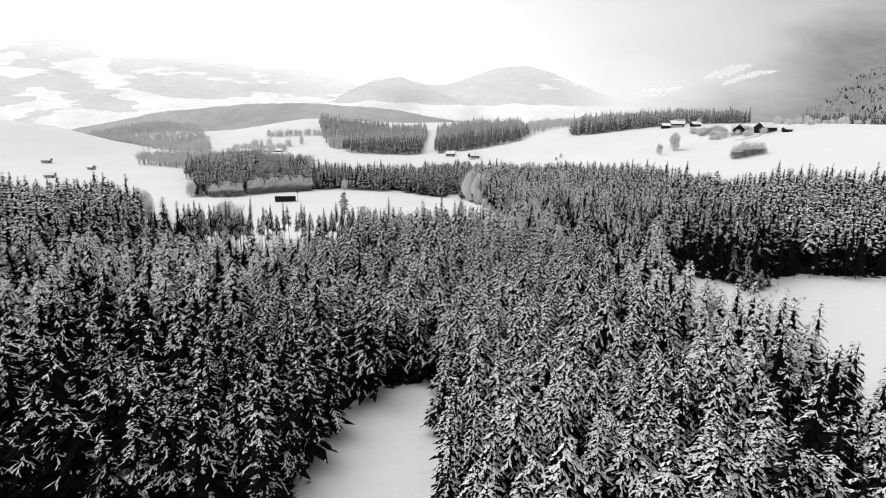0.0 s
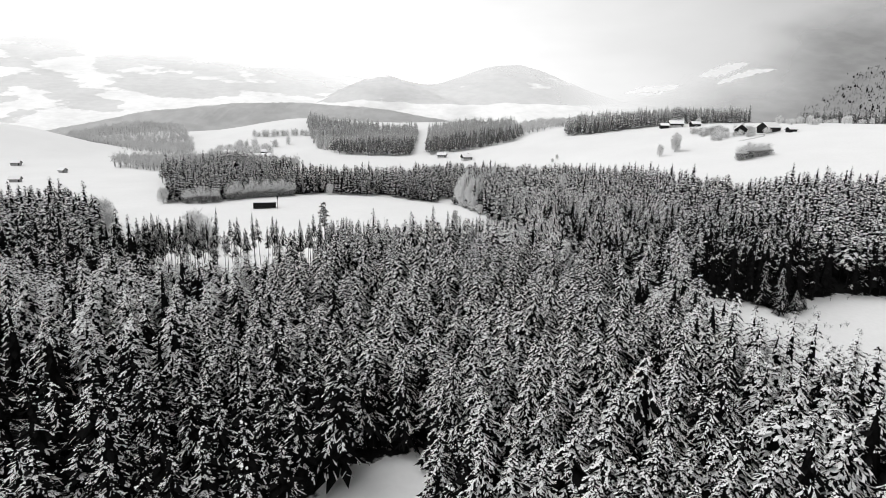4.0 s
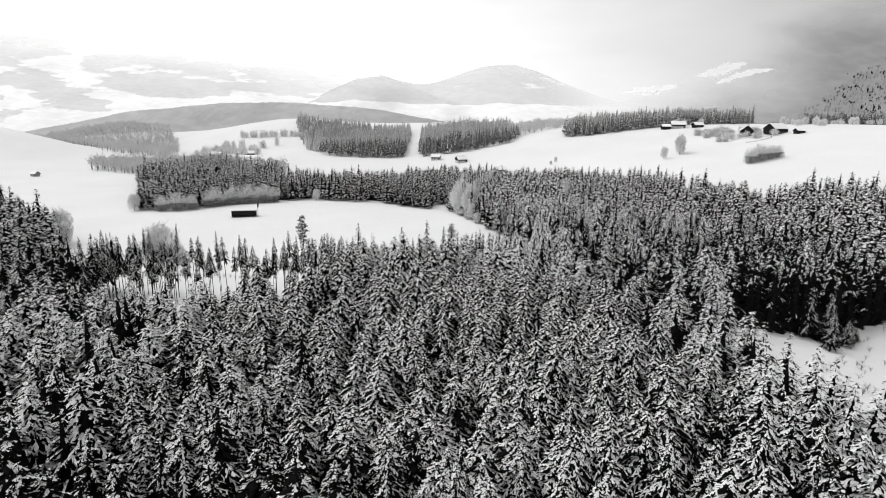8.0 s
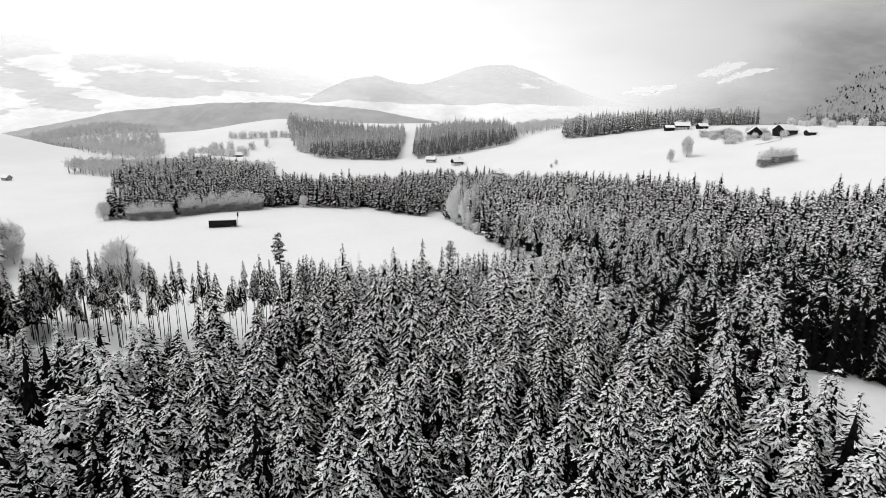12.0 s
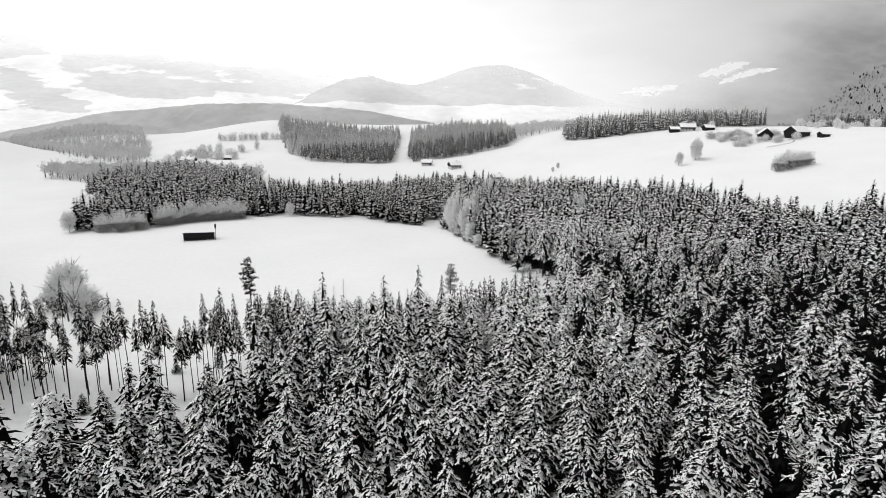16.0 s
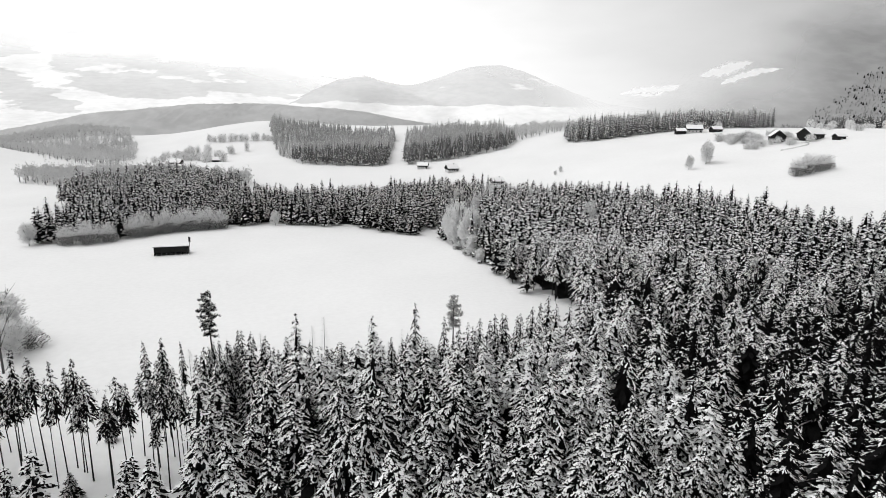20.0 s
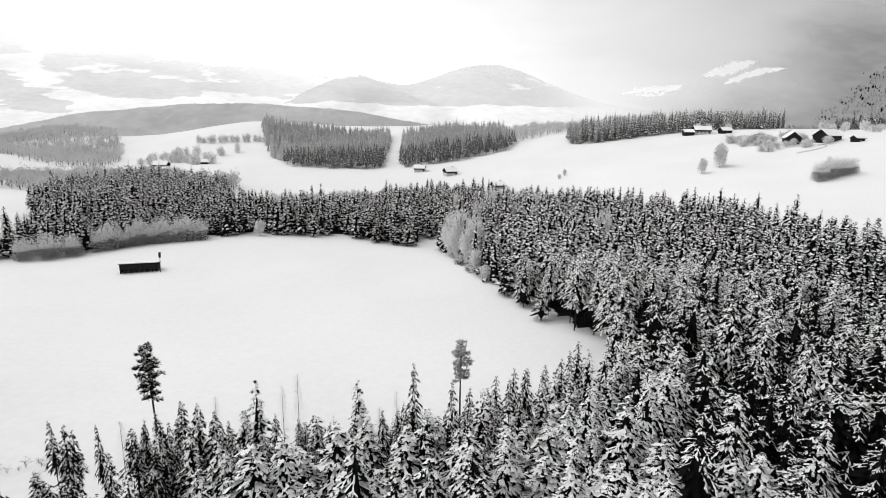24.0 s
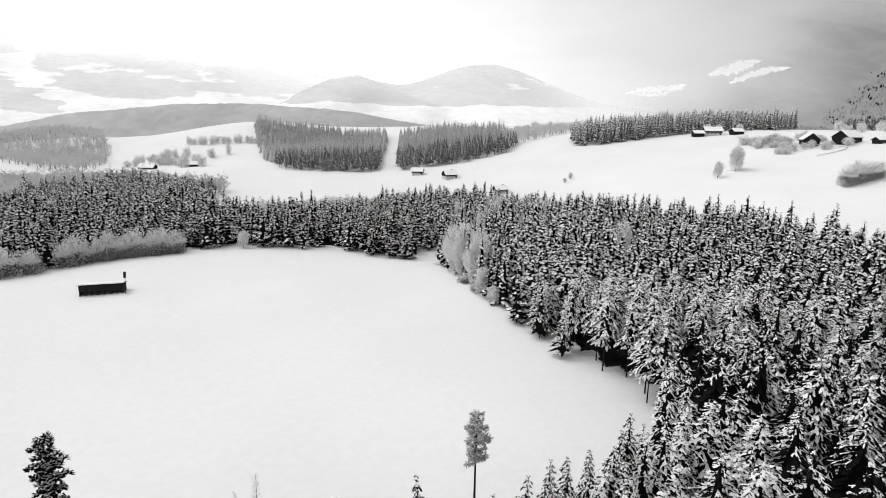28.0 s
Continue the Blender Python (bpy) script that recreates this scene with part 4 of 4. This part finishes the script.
for k in range(14):
    plant(ORCHARD, used, -345 + 9 * k + rngf.uniform(-2, 2), 1105 + rngf.uniform(-4, 4), rngf.uniform(0, 6.28), rngf.uniform(0.9, 1.3), 1.1)


def frosted_wood(name, label, poly, gap, seed, height=1.0):
    pats = []
    for i in range(3):
        t, l, c = frosted(70 + i, 15, 5.4, 0.0, 100, 0.6)
        v, f, _ = merged((t, c))
        pats.append((v, f, np.concatenate([np.zeros(len(t[1]), np.int32), np.ones(len(c[1]), np.int32)])))
    forest(name, label, scatter(poly, gap, seed) * np.array([1, 1, 1, height, 1, 1]), pats, (M_TWIG, M_FARWOOD))


frosted_wood("frosted_wood", "strip of grey frosted broadleaf wood behind the meadow", [(-390, 700), (-310, 668), (-262, 706), (-166, 702), (-170, 728), (-260, 736), (-390, 730)], 6.4, 21, 1.3)
frosted_wood("frosted_wood", "frosted hillside wood beyond the west fields", [(-720, 1020), (-560, 930), (-420, 850), (-375, 872), (-400, 960), (-450, 1080), (-540, 1230), (-720, 1260)], 10.5, 22, 1.25)
frosted_wood("frosted_wood", "frosted copse behind the spruce band", [(-114, 566), (-60, 576), (0, 594), (42, 596), (60, 620), (20, 660), (-60, 648), (-120, 610)], 6.5, 23, 0.9)
frosted_wood("frosted_wood", "pale frosted trees among the valley spruces", VALLEY_WOOD, 11.0, 26, 1.05)
frosted_wood("frosted_wood", "frosted wood in the valley beyond the lane", [(110, 860), (200, 905), (300, 930), (180, 1000), (120, 960)], 9.0, 24)


# ---- lone pine and single spruces at the meadow ----
def pine(seed, h):
    """A tall pine: bare leaning stem, ragged flat-topped crown."""
    rng = random.Random(seed)
    trunk, green, white = ([], []), ([], []), ([], [])
    pole(trunk, 0.26, 0.07, -1.0, h * 0.97, 8, 0.15)
    for k in range(46):
        u = (k + 0.5) / 46
        z = h * (0.99 - 0.42 * u) + rng.uniform(-0.3, 0.3)
        reach = (0.45 + 1.75 * math.sin(min(1.0, u * 1.15) * 2.2)) * rng.uniform(0.55, 1.15) * (1 if u < 0.85 else 0.8)
        az = k * 2.4 + rng.uniform(-0.5, 0.5)
        tip = Vector((reach * math.cos(az), reach * math.sin(az), z + reach * rng.uniform(-0.15, 0.2)))
        limb(trunk, (0, 0, z), tuple(tip), 0.06, 0.025, 4)
        for f in ((1.0, 0.55) if reach > 1.2 else (0.9,)):      # flat pads of needles along the limb
            c = Vector((0, 0, z)).lerp(tip, f)
            for i in range(13):
                a, ll = rng.uniform(0, 6.283), rng.uniform(0.4, 0.85)
                q = c + Vector((ll * math.cos(a), ll * math.sin(a), rng.uniform(-0.28, 0.34)))
                strand(green, tuple(c), tuple(q), rng.uniform(0.22, 0.4), rng.random() < 0.6)
                strand(green, tuple(c - Vector((0, 0, 0.15))), (q.x, q.y, q.z - 0.3), 0.3)
                if i % 3:
                    strand(white, tuple(c.lerp(q, 0.25) + Vector((0, 0, 0.07))), tuple(q + Vector((0, 0, 0.08))), rng.uniform(0.12, 0.24), True)
    return trunk, green, white


def larch(seed, h):
    """A slim bare larch: straight stem, many fine short frosted branches, narrow crown."""
    rng = random.Random(seed)
    trunk, limbs, crown = ([], []), ([], []), ([], [])
    limb(trunk, (0, 0, -0.6), (0.05, 0.05, h), 0.14, 0.02, 6)
    for k in range(150):
        u = (k + rng.random()) / 150
        z, L, az = h * (1 - 0.75 * u), (0.15 + 1.5 * u ** 0.7) * rng.uniform(0.6, 1.1), rng.uniform(0, 6.283)
        p, q = (0.0, 0.0, z), (L * math.cos(az), L * math.sin(az), z + L * rng.uniform(-0.1, 0.35))
        strand(limbs, p, q, 0.05)
        for _ in range(6):
            f, a2, l2 = rng.uniform(0.3, 1.0), az + rng.uniform(-1.0, 1.0), rng.uniform(0.2, 0.6)
            c = tuple(q[j] * f + p[j] * (1 - f) for j in range(3))
            strand(crown, c, (c[0] + l2 * math.cos(a2), c[1] + l2 * math.sin(a2), c[2] + rng.uniform(-0.25, 0.15)), 0.10)
    return trunk, limbs, crown


lone = tree_thing("pine", pine(3, 25.5), "tall lone pine with a bare stem and ragged crown", "tree", "")
plant(lone, used, -48, 267, 0.6, 1.0, 1.0, (0.5, -1.5))
slim = tree_thing("pine", pine(5, 20.5), "slender frosted pine at the meadow edge", "tree", "", M_RIME_HAZE)
plant(slim, used, 9, 279, 2.0, 1.0, 0.95)
LARCH = frosted_thing(larch(8, 18), "larch", "slender frosted larch at the meadow edge", "frosted larches", M_FROST)
for px, py, sh, sw in ((-22, 266, 1.05, 1.0), (-24.5, 265, 0.95, 0.9), (-28, 262, 0.85, 0.9), (-36, 264, 0.9, 0.8), (-4, 263, 0.95, 0.9), (-11, 262, 0.88, 0.8), (-50, 259, 0.8, 0.9), (-7, 262, 0.8, 0.8), (-15, 261, 0.75, 0.7)):
    plant(LARCH, used, px, py, px * 1.7, sh, sw)
SHRUB = frosted_thing(frosted(14, 3.2, 1.5, 0.0, 70, 0.10, 0.6), "bush", "low frosted shrub in the snowy clearing", "clearing shrubs")
rngs = random.Random(23)
for i in range(64):      # brush along the north-west side of the east glade
    s = rngs.random()
    px, py = 80 + 46 * s + rngs.uniform(-6, 14), 160 + 56 * s + rngs.uniform(-14, 6)
    if inside(px, py, EAST_GLADE):
        plant(SHRUB, used, px, py, rngs.uniform(0, 6.28), rngs.uniform(0.35, 0.9), rngs.uniform(0.5, 1.1))
for i in range(30):      # brush on the bank behind the thin stand
    plant(SHRUB, used, -97 + 1.2 * i + rngs.uniform(-1, 1), 267 + rngs.uniform(-2.5, 2.5), rngs.uniform(0, 6.28), rngs.uniform(0.3, 0.75), rngs.uniform(0.5, 1.0))
for i in range(9):       # low shrubs on the bank above the east glade
    plant(BARE, used, 132 + 7 * i, 224 + 2 * math.sin(i * 2.0), i, 0.12, 0.2)
for px, py, sh, sw in ((119, 209, 0.5, 0.8), (126, 212, 0.36, 0.7), (121, 214, 0.62, 0.9), (131, 215, 0.2, 0.5), (116, 216, 0.7, 0.9)):
    plant(RIM[1], used, px, py, px, sh, sw)
for px, py, sh, sw in ((-66, 223, 0.3, 0.6), (-72, 226, 0.2, 0.45), (-58, 228, 0.22, 0.5), (-61, 246, 0.16, 0.35)):
    plant(RIM[0], used, px, py, px, sh, sw)
for px, py, sh in ((-1, 255, 1.13), (5, 252, 1.05), (19, 263, 0.93), (16, 262, 0.87), (12, 261, 0.82), (23, 266, 0.85), (27, 268, 0.92), (-36, 251, 0.95), (9, 262, 0.8), (14, 264, 0.86), (21, 270, 0.8), (30, 273, 0.88), (25, 272, 0.78), (33, 277, 0.9), (18, 268, 0.84)):
    plant(RIM[0], used, px, py, px, sh, 0.8)


# ---- buildings ----
def box(out, x0, x1, y0, y1, z0, z1):
    V, F = out
    o = len(V)
    V.extend([(x, y, z) for z in (z0, z1) for y in (y0, y1) for x in (x0, x1)])
    for a, b, c, d in ((0, 2, 3, 1), (4, 5, 7, 6), (0, 1, 5, 4), (2, 6, 7, 3), (0, 4, 6, 2), (1, 3, 7, 5)):
        F.append((o + a, o + b, o + c, o + d))


def boxes(*rows):
    out = ([], [])
    for r in rows:
        box(out, *r)
    return out


def gable(w, d, z0, z1, over, thick):
    """A saddle roof slab over a plan w by d, ridge along x."""
    V, F = [], []
    x0, x1 = -w / 2 - over, w / 2 + over
    k = (z1 - z0) / (d / 2)
    e = z0 - over * k
    for x in (x0, x1):
        V.extend([(x, -d / 2 - over, e), (x, 0, z1), (x, d / 2 + over, e), (x, d / 2 + over, e + thick), (x, 0, z1 + thick), (x, -d / 2 - over, e + thick)])
    for i in range(6):
        j = (i + 1) % 6
        F.append((i, j, j + 6, i + 6))
    F.extend([(0, 5, 4, 1), (1, 4, 3, 2), (6, 7, 10, 11), (7, 8, 9, 10)])
    return V, F


def gable_end(w, d, z0, z1, s):
    """A gable triangle of thick boards."""
    V = []
    for x in (s * w / 2, s * (w / 2 - 0.2)):
        V.extend([(x, -d / 2, z0), (x, d / 2, z0), (x, 0.05, z1), (x, -0.05, z1)])
    return V, [(0, 1, 2, 3), (7, 6, 5, 4), (0, 4, 5, 1), (0, 3, 7, 4), (1, 5, 6, 2), (3, 2, 6, 7)]


def house(name, label, x, y, turn, w, d, wall_h, roof_h, lower=M_RENDER, windows=4, chimney=True, upper=None):
    root = new(name)
    part("wall", *boxes((-w / 2, w / 2, -d / 2, d / 2, -2.0, wall_h * 0.55)), lower, root)
    part("upper_wall", *boxes((-w / 2 - 0.05, w / 2 + 0.05, -d / 2 - 0.05, d / 2 + 0.05, wall_h * 0.55, wall_h)), upper or M_BOARD, root, "weathered boards")
    for s in (-1, 1):
        part("gable", *gable_end(w, d, wall_h, wall_h + roof_h, s), upper or M_BOARD, root, "boarded gable")
    roof = part("roof", *gable(w, d, wall_h, wall_h + roof_h, 0.9, 0.18), M_BOARD, root)
    part("roof_snow", *gable(w, d, wall_h + 0.19, wall_h + roof_h + 0.19, 0.85, 0.45), M_BOUGH, roof, "thick snow on the roof")
    for i in range(windows):
        wx = -w / 2 + (i + 0.7) * w / (windows + 0.4)
        win = part("window", *boxes((wx - 0.6, wx + 0.6, -d / 2 - 0.10, -d / 2 + 0.1, 1.0, min(2.3, wall_h * 0.5))), M_GLASS, root, "dark window")
        part("sill", *boxes((wx - 0.7, wx + 0.7, -d / 2 - 0.22, -d / 2 - 0.02, 0.85, 0.98)), M_BOUGH, win)
    part("door", *boxes((w * 0.38, w * 0.38 + 1.1, -d / 2 - 0.08, -d / 2 + 0.1, 0.0, 2.1)), M_BOARD, root, "dark plank door")
    if chimney:
        ch = part("chimney", *boxes((w * 0.15, w * 0.15 + 0.8, -0.4, 0.4, wall_h + roof_h - 1.2, wall_h + roof_h + 1.3)), M_STONE, root)
        part("cap", *boxes((w * 0.15 - 0.1, w * 0.15 + 0.9, -0.5, 0.5, wall_h + roof_h + 1.3, wall_h + roof_h + 1.55)), M_BOUGH, ch, "snow cap")
    root.matrix_basis = pose(x, y, float(ground(x, y)), 0, 0, turn)
    return tagged(root, label, "house", "farm buildings")


house("farmhouse", "snow-roofed farmhouse on the hill", 316, 775, -8, 17, 10, 4.6, 3.6)
house("barn", "low dark barn with a snowy roof", 300, 773, -6, 10, 8, 3.6, 2.4, M_BOARD, 0, False)
house("shed", "small snow-roofed shed between the farms", 338, 767, 10, 12, 7, 3.0, 2.6, M_BOARD, 1, False)
house("barn", "dark barn showing its boarded gable", 347, 671, 65, 18, 12, 4.8, 5.0, M_BOARD, 0, False)
house("farmhouse", "large farmhouse with a dark gable and snowy roof", 373, 661, 25, 22, 13, 5.2, 5.0, M_BOARD, 4)
house("shed", "small snowy outbuilding beside the farmhouse", 388, 644, 10, 9, 6, 3.0, 2.0, M_BOARD, 1, False)
house("house", "small house in the valley meadow", 39, 748, 20, 12, 9, 4.0, 3.5)
house("house", "small snowy house at the forest lane", 8, 776, -10, 11, 8, 3.6, 3.0)
house("house", "small snow-roofed house at the wood's corner", 79, 682, 15, 11, 8, 3.6, 3.0)
house("barn", "dark valley barn beneath frosted trees", -288, 959, 5, 20, 10, 4.5, 3.5, M_BOARD, 0, False)
house("farmhouse", "valley farmhouse with a snow roof", -318, 900, -5, 18, 10, 4.4, 3.8)
house("barn", "field barn with a snowy roof", -300, 968, 8, 16, 9, 4.0, 3.0, M_BOARD, 0, False)
house("hay_barn", "small grey hay barn in the white field", -392, 552, 15, 8, 6, 3.0, 2.2, M_GREYBOARD, 0, False, M_GREYBOARD)
house("hay_barn", "small grey hay barn in the white field", -406, 641, -20, 7, 5, 2.8, 2.0, M_GREYBOARD, 0, False, M_GREYBOARD)
house("hay_barn", "small grey hay barn in the white field", -483, 678, 10, 9, 6, 3.0, 2.2, M_GREYBOARD, 0, False, M_GREYBOARD)


# ---- the field shed ----
def field_shed(x, y, turn, w=14.6, d=5.5):
    root = new("field_shed")
    part("back_wall", *boxes((-w / 2, w / 2, d / 2 - 0.12, d / 2, -0.5, 2.9)), M_BOARD, root)
    part("front_wall", *boxes((-w / 2, w / 2, -d / 2, -d / 2 + 0.12, 1.3, 3.9)), M_BOARD, root, "dark boarded front above the open bays")
    for s in (-1, 1):
        part("side_wall", *boxes((s * w / 2 - 0.06, s * w / 2 + 0.06, -d / 2 + 0.13, d / 2 - 0.13, -0.5, 2.9)), M_BOARD, root)
    for i in range(8):
        px = -w / 2 + 0.15 + i * (w - 0.3) / 7
        part("post", *boxes((px - 0.13, px + 0.13, -d / 2 - 0.14, -d / 2 - 0.01, -0.5, 3.8)), M_BOARD, root)
    part("rail", *boxes((-w / 2, w / 2, -d / 2 + 0.02, -d / 2 + 0.10, 0.45, 0.7)), M_BOARD, root)
    V = [(x0, yy, z) for x0 in (-w / 2 - 0.4, w / 2 + 0.4) for yy, z in ((-d / 2 - 0.5, 4.0), (d / 2 + 0.5, 2.9), (d / 2 + 0.5, 3.05), (-d / 2 - 0.5, 4.15))]
    slab = [(0, 1, 2, 3), (7, 6, 5, 4), (0, 4, 5, 1), (3, 2, 6, 7), (0, 3, 7, 4), (1, 5, 6, 2)]
    roof = part("roof", V, slab, M_BOARD, root, "dark plank roof edge")
    part("roof_snow", [(a * 0.99, b * 0.98, c + (0.16 if i % 4 in (0, 1) else 0.42)) for i, (a, b, c) in enumerate(V)], slab, M_BOUGH, roof, "snow on the shed roof")
    for i in range(5):
        px = -w / 2 + 1 + i * 2.1
        part("hay_bale", *boxes((px, px + 1.7, -d / 2 + 0.4, -d / 2 + 1.9, -0.2, 0.8)), M_TWIG, root)
    root.matrix_basis = pose(x, y, float(ground(x, y)), 0, 0, turn)
    return tagged(root, "long dark boarded field shed with open bays in snow", "shed")


field_shed(-118, 410.5, 14)
mast = new("mast")
m_out = ([], [])
limb(m_out, (0, 0, -0.5), (0.1, 0.1, 8.6), 0.14, 0.09, 8)
part("pole", *m_out, M_BOARD, mast)
part("box", *boxes((-0.3, 0.45, -0.3, 0.3, 6.4, 8.7)), M_BOARD, mast, "dark box near the pole top")
mast.matrix_basis = pose(-108.8, 408.5, float(ground(-108.8, 408.5)), 0, 2, 0)
tagged(mast, "tall dark wooden pole beside the shed", "pole")


def fence(points):
    """A rail fence along a line of points, with a post at each and two rails between."""
    root = new("fence")
    x0, y0 = points[0]
    z0 = float(ground(x0, y0))
    root.matrix_basis = pose(x0, y0, z0)
    ends = []
    for px, py in points:
        z = float(ground(px, py)) - z0
        post = ([], [])
        limb(post, (px - x0, py - y0, z - 0.4), (px - x0, py - y0, z + 1.35), 0.11, 0.09, 6)
        part("post", *post, M_BOARD, root)
        ends.append((px - x0, py - y0, z))
    for a, b in zip(ends, ends[1:]):
        for h in (0.6, 1.15):
            rail = ([], [])
            limb(rail, (a[0], a[1], a[2] + h), (b[0], b[1], b[2] + h), 0.08, 0.08, 5)
            part("rail", *rail, M_BOARD, root)
    return tagged(root, "dark wooden rail fence round the farm garden", "fence")


fence([(324, 628), (329, 629), (334, 629.6), (338.5, 630.8), (343, 632), (347, 632.8), (350.5, 633.6), (353.5, 635.3), (355.5, 637.5), (357, 641), (357.5, 644), (354, 645)])
